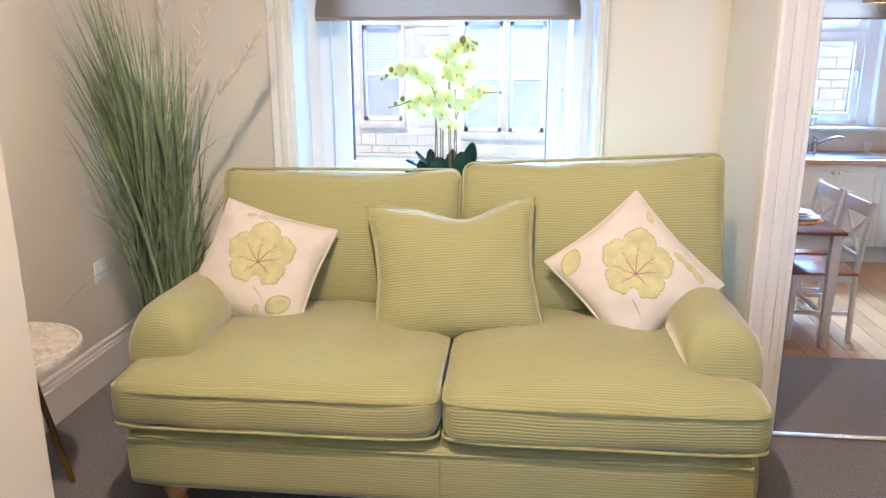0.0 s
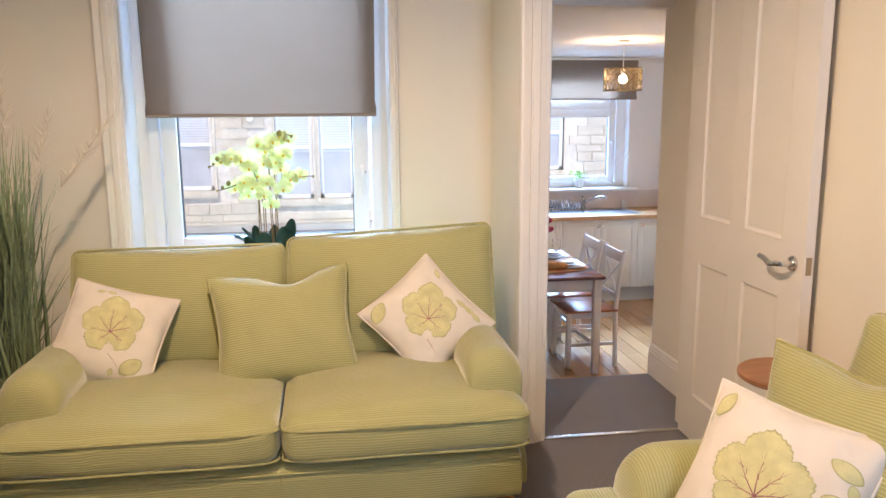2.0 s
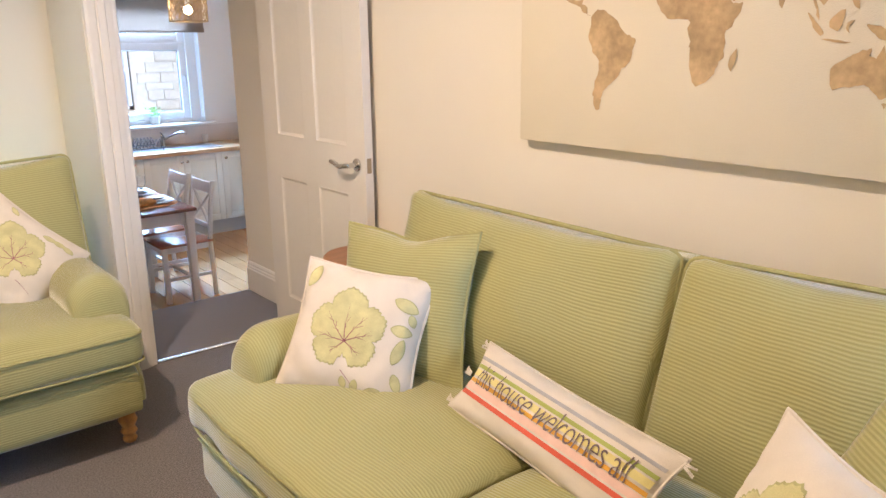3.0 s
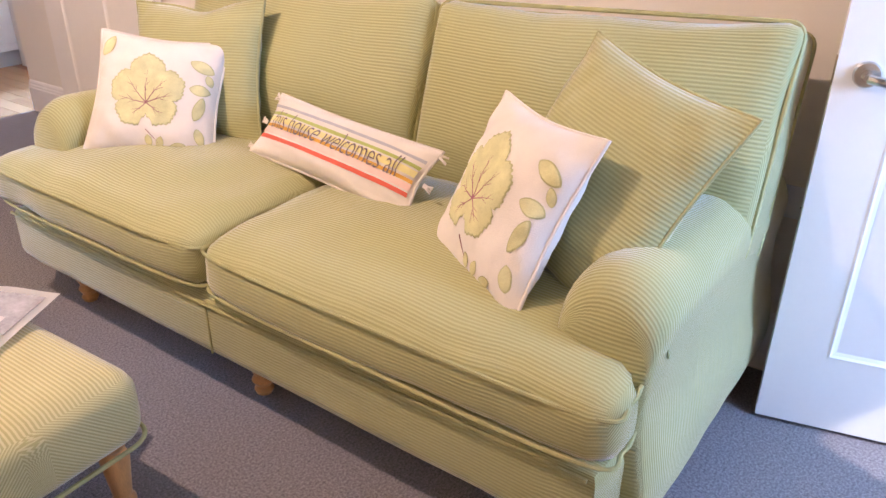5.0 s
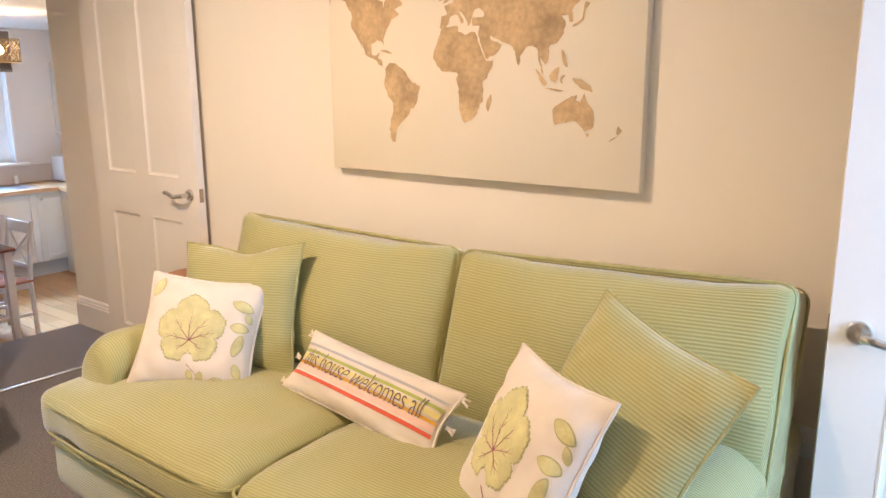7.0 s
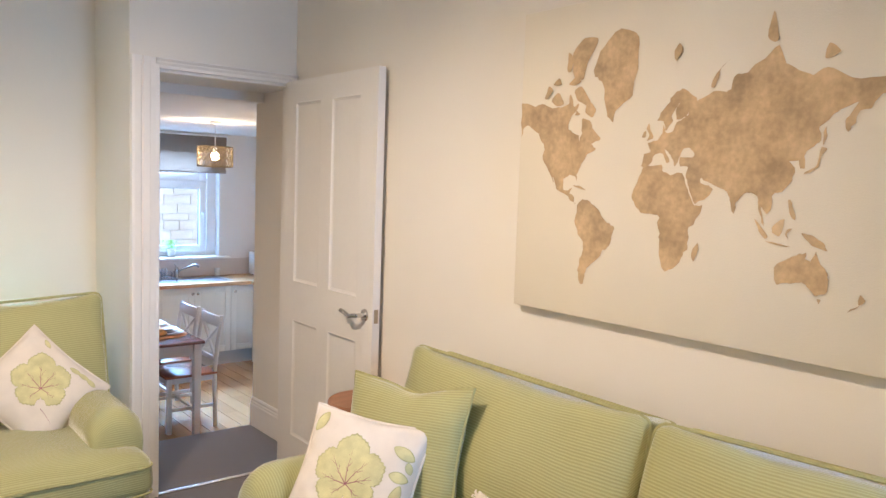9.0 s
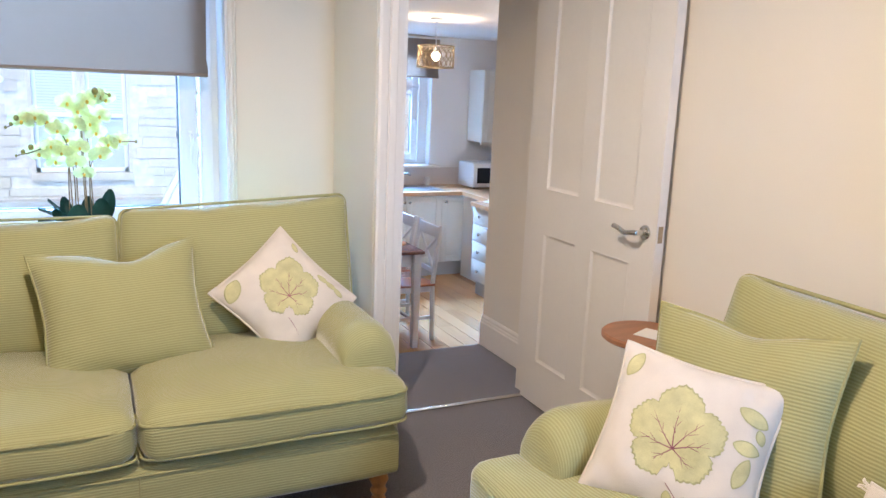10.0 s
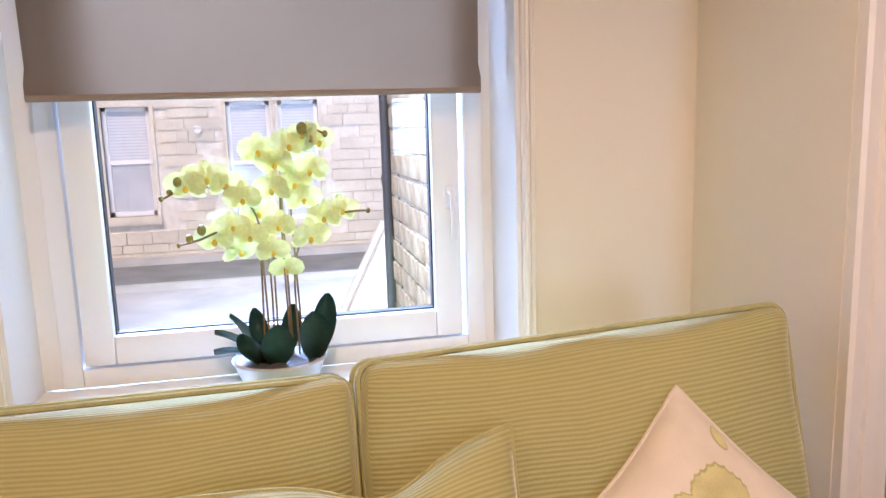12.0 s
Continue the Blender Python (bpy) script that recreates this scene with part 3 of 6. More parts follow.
architrave("trim", (1, 0, 0), (0, -1, 0), (WX1, 3.38, 0.18), (WX1, 3.38, WZ1 + 0.1), 0.028)


def roller_blind(name, x0, x1, y, z0, z1, label):
    b = thing(name, pose(0, 0, 0), label, "blind")
    bm = bmesh.new()
    cols, rws, th = 10, 24, 0.0015
    grid = []
    for i in range(rws + 1):
        z = z0 + (z1 - z0) * i / rws
        k = 1 - i / rws
        grid.append([bm.verts.new((x0 + (x1 - x0) * j / cols + (0.012 * k * (1 - 2 * j / cols) * (1 if z > z0 + 0.05 else 0.4)), y + 0.004 * math.sin(j * 0.6) * k, z)) for j in range(cols + 1)])
    for a, c in zip(grid, grid[1:]):
        for j in range(cols):
            bm.faces.new((a[j], a[j + 1], c[j + 1], c[j]))
    bmesh.ops.solidify(bm, geom=bm.faces[:], thickness=th)
    part("cloth", bm, BLIND, b, "plain taupe blackout cloth")
    part("bottom_bar", tube([(x0 + 0.008, y, z0 + 0.006), (x1 - 0.008, y, z0 + 0.006)], 0.008, 10), BLIND, b)
    part("roller", tube([(x0 - 0.01, y + 0.02, z1), (x1 + 0.01, y + 0.02, z1)], 0.022, 14), UPVC, b)
    return b


roller_blind("roller_blind", -0.385, 0.695, 3.488, 1.428, 2.31, "taupe roller blind drawn half down over the window")


# ---- wall map ----
def blob_outline(keys, steps=5, rough=0.004, seed=0):
    """A wavering closed outline through keys, in shares of the canvas."""
    k = [Vector((a, b, 0)) for a, b in keys]
    n, out = len(k), []
    for i in range(n):
        a, b, c, d = k[i - 1], k[i], k[(i + 1) % n], k[(i + 2) % n]
        for j in range(steps):
            t = j / steps
            p = 0.5 * (2 * b + 0.7 * (c - a) * t + (1.4 * a - 4.3 * b + 3.6 * c - 0.7 * d) * t * t + (0.7 * d - 1.6 * c + 1.6 * b - 0.7 * a) * t ** 3)
            out.append(p + rough * (0.6 * noise.noise_vector(p * 30 + Vector((seed, 0, 0))) + 0.7 * noise.noise_vector(p * 95 + Vector((seed, 3, 0)))))
    return out


canvas = thing("map_canvas", pose(0, 0, 0), "cream canvas with a sepia world map on the wall", "picture")
CY0, CY1, CZ0, CZ1, CXF = 1.165, -0.024, 1.113, 2.085, 2.013
part("board", box(CXF, 2.049, CY1, CY0, CZ0, CZ1, bevel=0.003), CANVAS, canvas)
LAT = [(-60, 0.085), (-55, 0.105), (-35, 0.185), (-11, 0.277), (8, 0.36), (22, 0.42), (37, 0.487), (55, 0.585), (66, 0.66), (71, 0.70), (77, 0.77), (84, 0.905)]


def on_map(lon, lat):
    """Share of the canvas for a longitude and a latitude."""
    for (a, va), (b, vb) in zip(LAT, LAT[1:]):
        if lat <= b:
            break
    return max(0.004, 0.447 + 0.00284 * lon), va + (vb - va) * (lat - a) / (b - a)


# coasts as longitude, latitude
LANDS = {
    "north_america": [(-168, 66), (-156, 71), (-141, 69.5), (-125, 69.5), (-115, 68), (-108, 68), (-95, 69), (-93, 72), (-88, 68), (-82, 69), (-86, 66), (-93, 61), (-93, 57), (-83, 55), (-80, 51), (-78, 56), (-77, 62), (-70, 61), (-65, 58), (-56, 52), (-65, 49), (-60, 46), (-70, 43), (-75, 38), (-81, 31), (-80, 26), (-83, 29),
                      (-90, 29.5), (-97, 27), (-97, 20), (-91, 18.5), (-87, 21), (-88, 16), (-83, 14), (-82, 9), (-78, 8), (-84, 10), (-92, 14.5), (-105, 20), (-112, 29), (-110, 24), (-117, 33), (-124, 41), (-124, 48), (-133, 56), (-145, 60), (-152, 59), (-163, 55), (-158, 59)],
    "south_america": [(-78, 8), (-72, 12), (-62, 10.5), (-51, 4), (-49, 0), (-42, -3), (-35, -6), (-38, -13), (-41, -22), (-48, -26), (-53, -33), (-58, -37), (-63, -41), (-66, -47), (-68, -54), (-73, -53), (-74, -45), (-72, -33), (-70, -20), (-76, -14), (-81, -5), (-78, 2)],
    "africa": [(-6, 36), (10, 37), (11, 33.5), (20, 31), (32, 31), (37, 22), (43, 12), (51, 12), (46, 3), (40, -4), (40, -15), (35, -21), (32, -28), (26, -34), (18, -34.5), (13, -22), (13, -10), (9, 0), (9, 4.5), (-4, 5), (-9, 5), (-17, 14), (-16, 21), (-10, 30)],
    "europe": [(-9, 37), (-9, 43), (-1, 44), (-4, 48.5), (3, 51), (8, 54), (10, 57), (12, 54), (20, 55), (24, 59), (30, 60), (40, 66), (60, 69), (62, 50), (55, 44), (48, 30), (50, 26), (56, 25), (59, 22), (52, 16), (44, 13), (38, 23), (35, 29), (35, 36), (27, 37), (29, 41), (41, 41.5), (37, 46), (31, 46), (28, 41), (23, 37), (19, 42), (13, 45.5), (18, 40), (15, 38), (11, 43), (4, 43), (0, 39), (-5, 36)],
    "scandinavia": [(11, 59), (5, 59), (6, 62), (13, 66), (20, 70), (28, 71), (41, 67), (38, 64), (30, 60), (23, 60), (22, 64), (25, 66), (20, 64), (17, 61), (18, 59.5), (14, 55.5)],
    "asia": [(48, 30), (46, 48), (40, 66), (54, 69), (68, 69), (72, 73), (85, 74), (104, 78), (113, 74), (130, 71.5), (141, 73), (160, 70), (178, 69.5), (190, 66), (178, 64.5), (171, 60), (163, 59), (162, 55), (157, 51), (156, 57), (163, 62), (150, 59.5), (138, 54), (140, 48), (131, 43), (129, 36), (126, 35), (125, 39.5), (118, 39), (122, 36.5), (122, 30), (115, 22.5), (108, 21), (109, 12), (105, 9), (100, 13), (103, 1.5), (99, 8), (97, 17), (90, 22), (80, 15), (77, 8), (73, 17), (70, 22), (61, 25)],
    "greenland": [(-66, 77), (-60, 80.5), (-42, 83.5), (-22, 82.5), (-18, 79), (-21, 74), (-25, 69.5), (-40, 65), (-43, 60), (-50, 64), (-53, 71), (-58, 75)],
    "ellesmere": [(-90, 77), (-92, 81), (-78, 83), (-63, 82.5), (-74, 79), (-79, 76)],
    "baffin": [(-88, 73), (-80, 74), (-68, 69), (-62, 66), (-66, 62.5), (-74, 65), (-74, 68), (-84, 70)],
    "victoria": [(-117, 71), (-108, 73), (-101, 69.5), (-110, 68.5)],
    "australia": [(114, -22), (122, -17), (129, -14), (136, -12), (136, -16), (140, -17.5), (142.5, -11), (146, -19), (153, -26), (150, -37), (144, -39), (137, -34), (130, -31.5), (124, -33), (115, -34)],
    "new_guinea": [(131, -1), (140, -2.5), (147, -6), (150, -10), (143, -8.5), (138, -7)],
    "borneo": [(109, 1), (114, 5), (118, 6), (117, 0), (115, -4), (110, -2.5)],
    "sumatra": [(95, 5.5), (99, 3), (106, -4), (104, -6), (99, -1)],
    "java": [(105, -7), (115, -8), (124, -9.5), (115, -9.5)],
    "sulawesi": [(120, 0), (125, 1), (121, -2), (122, -5), (119.5, -3)],
    "philippines": [(120, 17), (122, 17), (125, 10), (126, 6), (122, 9)],
    "madagascar": [(49, -12), (50, -16), (46, -25.5), (43.5, -22), (45, -16)],
    "britain": [(-5, 50), (1, 51.5), (-2, 56), (-4, 58.5), (-6, 56), (-3, 53)],
    "japan_main": [(130, 32), (135, 34), (140, 36), (141, 41), (145, 44), (141, 45), (138, 37), (131, 34)],
    "kamchatka_isle": [(142, 46), (144, 50), (143, 54), (141.5, 51)],
    "new_zealand_south": [(167, -46), (171, -44), (174, -41), (169, -44)],
    "new_zealand_north": [(174, -41), (178, -38), (174, -35), (173, -38)],
    "novaya_zemlya": [(52, 71), (56, 74), (68, 77), (60, 75), (56, 71)],
    "severnaya": [(96, 79.5), (100, 82.5), (105, 79), (101, 78.5)],
    "new_siberian": [(139, 75), (141, 77.5), (149, 76), (143, 74.8)],
    "svalbard": [(17, 79), (22, 80), (25, 79), (19, 77.5)],
    "cuba": [(-84, 22), (-77, 22.5), (-69, 19), (-76, 20)],
    "tasmania": [(145, -41), (148, -41), (147, -43.5)],
    "ireland": [(-10, 52), (-6, 52), (-6, 55), (-9, 54.5)],
    "banks": [(-125, 72), (-120, 75), (-115, 73.5), (-122, 71.5)],
    "melville": [(-115, 75.5), (-107, 77), (-105, 75)],
    "devon": [(-95, 75), (-88, 76.5), (-80, 75.5), (-88, 74.5)],
    "axel": [(-98, 78), (-97, 81), (-91, 80), (-93, 78)],
    "southampton": [(-86, 64), (-84, 66), (-80, 64)],
}


from mathutils.geometry import tessellate_polygon


def print_shape(name, pts, lift=0.0012):
    bm = bmesh.new()
    vs = [bm.verts.new((CXF - lift, CY0 + (CY1 - CY0) * p[0], CZ0 + (CZ1 - CZ0) * p[1])) for p in pts]
    for tri in tessellate_polygon([[Vector((p[0], p[1], 0)) for p in pts]]):
        bm.faces.new([vs[i] for i in tri])
    part(name, bm, MAP_INK, canvas, "mottled sepia land shape", smooth=False)


for i, (land, keys) in enumerate(LANDS.items()):
    size = "land" if len(keys) > 10 else "island"
    print_shape(size, blob_outline([on_map(*k) for k in keys], 4, 0.0075 if size == "land" else 0.003, i), 0.0010 + 0.00008 * i)


# ---- throw cushions ----
def pillow_point(w, h, t, u, v, side=1, chop=0.0, seed=0):
    bite = 0.085 + 0.02 * math.sin(seed * 1.7)
    x = w / 2 * u * (1 - bite * (1 - abs(v) ** 1.6) * abs(u) ** 3)
    y = h / 2 * v * (1 - bite * (1 - abs(u) ** 1.6) * abs(v) ** 3)
    y -= chop * math.exp(-((u - 0.15) / 0.35) ** 2) * max(0.0, v) ** 3
    fall = max(0.0, 1 - abs(u) ** 2.6) ** 0.62 * max(0.0, 1 - abs(v) ** 2.6) ** 0.62
    z = side * (t / 2) * fall
    n = noise.noise(Vector((u * 2.2 + seed, v * 2.2, side)))
    rim = (1 - fall) * fall * 4
    z += side * (0.012 * n * fall + 0.006 * rim * math.sin(9 * (u + v) + seed) * abs(u * v) + 0.004 * rim * noise.noise(Vector((u * 7, v * 7, seed))))
    return Vector((x, y, z + (0.003 if side > 0 else -0.003)))


def pillow(name, centre, right, up, w, h, t, cloth, label, chop=0.0, seed=0, trim=PIPE, group="scatter cushions"):
    ex = Vector(right).normalized()
    ey = (Vector(up) - ex * ex.dot(Vector(up))).normalized()
    ez = ex.cross(ey)
    m = Matrix((ex, ey, ez)).transposed().to_4x4()
    m.translation = centre
    p = thing(name, m, label, "cushion", group)
    bm, n = bmesh.new(), 30
    rib = bm.verts.layers.float.new("rib")
    for side in (1, -1):
        g = [[bm.verts.new(pillow_point(w, h, t, -1 + 2 * i / n, -1 + 2 * j / n, side, chop, seed)) for i in range(n + 1)] for j in range(n + 1)]
        for a, b in zip(g, g[1:]):
            for i in range(n):
                bm.faces.new((a[i], a[i + 1], b[i + 1], b[i]) if side > 0 else (a[i], b[i], b[i + 1], a[i + 1]))
        for j, line in enumerate(g):
            for v in line:
                v[rib] = h * j / n
        rim = [g[0][i] for i in range(n)] + [g[j][n] for j in range(n)] + [g[n][n - i] for i in range(n)] + [g[n - j][0] for j in range(n)]
        if side > 0:
            first = rim
        else:
            for i in range(len(rim)):
                k = (i + 1) % len(rim)
                bm.faces.new((first[i], rim[i], rim[k], first[k]))
    part("cover", bm, cloth, p)
    edge = [(-1 + 2 * i / n, -1) for i in range(n)] + [(1, -1 + 2 * i / n) for i in range(n)] + [(1 - 2 * i / n, 1) for i in range(n)] + [(-1, 1 - 2 * i / n) for i in range(n)]
    loop = []
    for u, v in edge:
        q = pillow_point(w, h, t, u, v, 1, chop, seed)
        loop.append((q.x * 1.006, q.y * 1.006, 0))
    part("piping", tube(loop, 0.0042, 6, closed=True), trim, p)
    return p


def print_on(p, dims, outline, material, lift, name, label=""):
    """A printed patch on a pillow's face: outline in the cushion's u, v with the first entry as its middle."""
    w, h, t, chop, seed = dims
    bm = bmesh.new()
    mid, ring = outline[0], outline[1:]
    loops, n = [], 6
    for k in range(1, n + 1):
        loops.append([])
        for u, v in ring:
            uu, vv = mid[0] + (u - mid[0]) * k / n, mid[1] + (v - mid[1]) * k / n
            q = pillow_point(w, h, t, uu, vv, 1, chop, seed)
            loops[-1].append(bm.verts.new((q.x, q.y, q.z + lift)))
    q = pillow_point(w, h, t, *mid, 1, chop, seed)
    c = bm.verts.new((q.x, q.y, q.z + lift))
    for i in range(len(ring)):
        k = (i + 1) % len(ring)
        bm.faces.new((c, loops[0][i], loops[0][k]))
        for a, b in zip(loops, loops[1:]):
            bm.faces.new((a[i], b[i], b[k], a[k]))
    part(name, bm, material, p, label)


def vine_leaf(cx, cy, r, turn, grow=1.0, n=150):
    out = [(cx, cy)]
    for i in range(n):
        a = 2 * math.pi * i / n
        share = (a * 5 / (2 * math.pi) + 0.5) % 1.0
        lobes = 0.76 + 0.14 * math.sin(math.pi * share) ** 0.42 + 0.10 * (1 - 2 * abs(share - 0.5)) + 0.035 * abs(math.sin(3 * math.pi * share))
        if math.cos(a) < -0.985:
            lobes *= 0.80
        tip = 0.10 * max(0.0, math.cos(a)) ** 14
        saw = 0.11 * (abs(((i * 0.34) % 1.0) - 0.5) - 0.25)
        q = r * grow * (lobes + tip + saw)
        out.append((cx + q * math.cos(a + turn), cy + q * math.sin(a + turn)))
    return out


def oval(cx, cy, a, b, turn, n=22):
    c, s = math.cos(turn), math.sin(turn)
    return [(cx, cy)] + [(cx + a * math.cos(q) * c - b * math.sin(q) * abs(math.sin(q)) ** 0.4 * s, cy + a * math.cos(q) * s + b * math.sin(q) * abs(math.sin(q)) ** 0.4 * c) for q in [2 * math.pi * i / n for i in range(n)]]


def leaf_cushion(centre, right, up, w, h, t, turn, off, sprigs, label, seed):
    p = pillow("scatter_cushion", centre, right, up, w, h, t, LINEN, label, 0.0, seed, LINEN)
    dims = (w, h, t, 0.0, seed)
    cx, cy = off
    print_on(p, dims, vine_leaf(cx, cy, 0.56, turn, 1.03), LEAF_EDGE, 0.0012, "leaf_outline")
    print_on(p, dims, vine_leaf(cx, cy, 0.56, turn, 0.985), LEAF_PRINT, 0.0020, "leaf_print", "yellow-green vine leaf print")
    def vein(a, b, r):
        pts = []
        for k in range(9):
            f = k / 8
            u, v = a[0] + (b[0] - a[0]) * f, a[1] + (b[1] - a[1]) * f
            bend = 0.03 * math.sin(math.pi * f)
            q = pillow_point(w, h, t, u - bend * (b[1] - a[1]), v + bend * (b[0] - a[0]), 1, 0.0, seed)
            pts.append((q.x, q.y, q.z + 0.0016))
        part("vein", tube(pts, [r * (1 - 0.75 * k / 8) for k in range(9)], 5), VEIN, p)
    hub = (cx - 0.16 * math.cos(turn), cy - 0.16 * math.sin(turn))
    for k, (da, ln) in enumerate(((0, 0.56), (36, 0.50), (-38, 0.50), (76, 0.42), (-74, 0.42), (128, 0.30), (-130, 0.30))):
        a = turn + radians(da)
        end = (hub[0] + ln * math.cos(a), hub[1] + ln * math.sin(a))
        vein(hub, end, 0.0017)
        for f, sg in ((0.35, 28), (0.5, -30), (0.68, 26)):
            st = (hub[0] + ln * f * math.cos(a), hub[1] + ln * f * math.sin(a))
            vein(st, (st[0] + 0.14 * math.cos(a + radians(sg)), st[1] + 0.14 * math.sin(a + radians(sg))), 0.0011)
    vein((hub[0] - 0.42 * math.cos(turn), hub[1] - 0.42 * math.sin(turn)), (hub[0] - 0.75 * math.cos(turn + 0.3), hub[1] - 0.75 * math.sin(turn + 0.3)), 0.0010)
    for u, v, a, b, tr in sprigs:
        print_on(p, dims, oval(u, v, a, b, radians(tr)), LEAF_EDGE, 0.0012, "leaf_outline")
        print_on(p, dims, oval(u, v, a * 0.9, b * 0.84, radians(tr)), LEAF_PRINT, 0.0020, "leaf_print")
    return p


SPRIG_R = [(0.72, 0.50, 0.20, 0.10, 160), (0.86, 0.30, 0.10, 0.06, 120), (0.74, 0.12, 0.17, 0.09, 175), (0.76, -0.18, 0.20, 0.09, 75), (0.80, -0.62, 0.14, 0.08, 110)]
SPRIG_B = [(0.05, -0.78, 0.10, 0.06, 100), (0.22, -0.80, 0.11, 0.06, 80), (0.48, -0.82, 0.13, 0.06, 20)]
SPRIG_L = [(-0.80, 0.72, 0.20, 0.10, 70)]
leaf_cushion((-0.352, 2.59, 0.646), (0.36, -0.05, -0.085), (0.15, 0.17, 0.25), 0.385, 0.365, 0.13, radians(100), (0.05, 0.12), [(0.62, -0.62, 0.24, 0.15, 45), (-0.4, 0.80, 0.09, 0.05, 20), (-0.2, 0.82, 0.09, 0.05, -10), (0.28, -0.80, 0.08, 0.05, 80)], "cream linen cushion with a yellow leaf print, tilted on the arm", 3)
pillow("scatter_cushion", (0.272, 2.572, 0.650), (0.5, 0.05, 0.03), (-0.05, 0.20, 0.38), 0.525, 0.45, 0.16, RIB_A, "square green corduroy cushion in the middle of the sofa", 0.045, 5)
leaf_cushion((0.818, 2.61, 0.648), (0.24, 0.10, 0.175), (-0.30, 0.14, 0.22), 0.37, 0.39, 0.13, radians(40), (0.05, 0.02), [(-0.72, 0.72, 0.26, 0.15, 30), (0.70, -0.30, 0.13, 0.06, 100), (0.72, -0.50, 0.13, 0.06, 95), (0.72, -0.70, 0.12, 0.06, 90), (0.82, 0.5, 0.12, 0.06, 60)], "cream linen cushion with a yellow leaf print, standing on its corner", 7)
pillow("scatter_cushion", (1.575, 1.205, 0.668), (0.06, -0.5, 0.05), (0.12, 0.02, 0.42), 0.55, 0.45, 0.14, RIB_A, "large green corduroy cushion behind the leaf cushion", 0.02, 9)
leaf_cushion((1.395, 1.165, 0.635), (0.194, -0.298, -0.035), (0.17, 0.08, 0.31), 0.385, 0.37, 0.12, radians(95), (-0.05, -0.02), SPRIG_R + SPRIG_B + SPRIG_L, "cream linen cushion with a yellow vine leaf", 11)
pillow("scatter_cushion", (1.45, -0.235, 0.69), (-0.21, -0.40, -0.07), (0.22, -0.05, 0.40), 0.47, 0.48, 0.15, RIB_A, "large green corduroy cushion leaning on the arm", 0.0, 13)
leaf_cushion((1.33, -0.095, 0.64), (-0.17, -0.30, 0.0), (0.21, 0.02, 0.33), 0.375, 0.385, 0.12, radians(92), (-0.18, 0.02), SPRIG_R + SPRIG_B, "cream linen cushion with a yellow vine leaf", 15)

STRIPES = [(0.56, "grey_stripe", (0.42, 0.41, 0.42), 0.045), (0.34, "green_stripe", (0.40, 0.44, 0.12), 0.05), (0.15, "pale_yellow_stripe", (0.80, 0.70, 0.30), 0.09), (-0.06, "orange_stripe", (0.70, 0.36, 0.06), 0.05), (-0.22, "pink_stripe", (0.80, 0.55, 0.46), 0.09), (-0.42, "red_stripe", (0.68, 0.12, 0.07), 0.06)]
BW, BH, BT = 0.63, 0.19, 0.105
bolster = pillow("scatter_cushion", (1.49, 0.53, 0.572), (-0.07, -0.655, -0.03), (0.125, 0.0, 0.14), BW, BH, BT, LINEN, "long cream cushion with coloured stripes and lettering", 0.0, 17, LINEN)
for v, nm, col, half in STRIPES:
    bm, n = bmesh.new(), 40
    g = [[bm.verts.new(pillow_point(BW, BH, BT, -0.975 + 1.95 * i / n, v + dv * half, 1, 0, 17) + Vector((0, 0, 0.001))) for i in range(n + 1)] for dv in (-1, 0, 1)]
    for a, b in zip(g, g[1:]):
        for i in range(n):
            bm.faces.new((a[i], a[i + 1], b[i + 1], b[i]))
    part("stripe", bm, mat(nm, col, 0.9, vary=0.08, scale=30, bump=0.3, bump_scale=480), bolster, nm.replace("_", " "))
text = bpy.data.curves.new("lettering", "FONT")
text.body, text.size, text.shear, text.align_x, text.align_y, text.extrude, text.offset, text.space_character = "this house welcomes all", 0.082, 0.12, "CENTER", "CENTER", 0.0, -0.0009, 0.95
tob = new("lettering_source", text)
me = bpy.data.meshes.new_from_object(tob.evaluated_get(bpy.context.evaluated_depsgraph_get()))
bpy.data.objects.remove(tob)
bm = bmesh.new()
bm.from_mesh(me)
for k in range(-9, 10):
    bmesh.ops.bisect_plane(bm, geom=bm.verts[:] + bm.edges[:] + bm.faces[:], plane_co=(0, 0.006 * k, 0), plane_no=(0, 1, 0))
wide = max(v.co.x for v in bm.verts) - min(v.co.x for v in bm.verts)
for v in bm.verts:
    q = pillow_point(BW, BH, BT, v.co.x / wide * 1.62, 0.12 + v.co.y / (BH / 2) * 1.0, 1, 0, 17)
    v.co = q + Vector((0, 0, 0.0035))
part("lettering", bm, mat("grey_brown_thread", (0.19, 0.145, 0.145), 0.85, vary=0.1, scale=60), bolster, "joined grey-brown handwriting", smooth=False)
for sx in (-1, 1):
    for k in range(3):
        bm = bmesh.new()
        for j in range(5):
            a = random.uniform(-0.6, 0.6)
            y0 = BH / 2 * (-0.85 + 0.85 * k) + random.uniform(-0.006, 0.006)
            tube([(sx * BW / 2 * 0.985, y0, 0), (sx * (BW / 2 + 0.012), y0 + 0.010 * a, 0.003), (sx * (BW / 2 + 0.022), y0 + 0.02 * a, -0.004)], 0.0022, 5, bm=bm)
        part("tassel", bm, LINEN, bolster, "short cream fringe tassel")

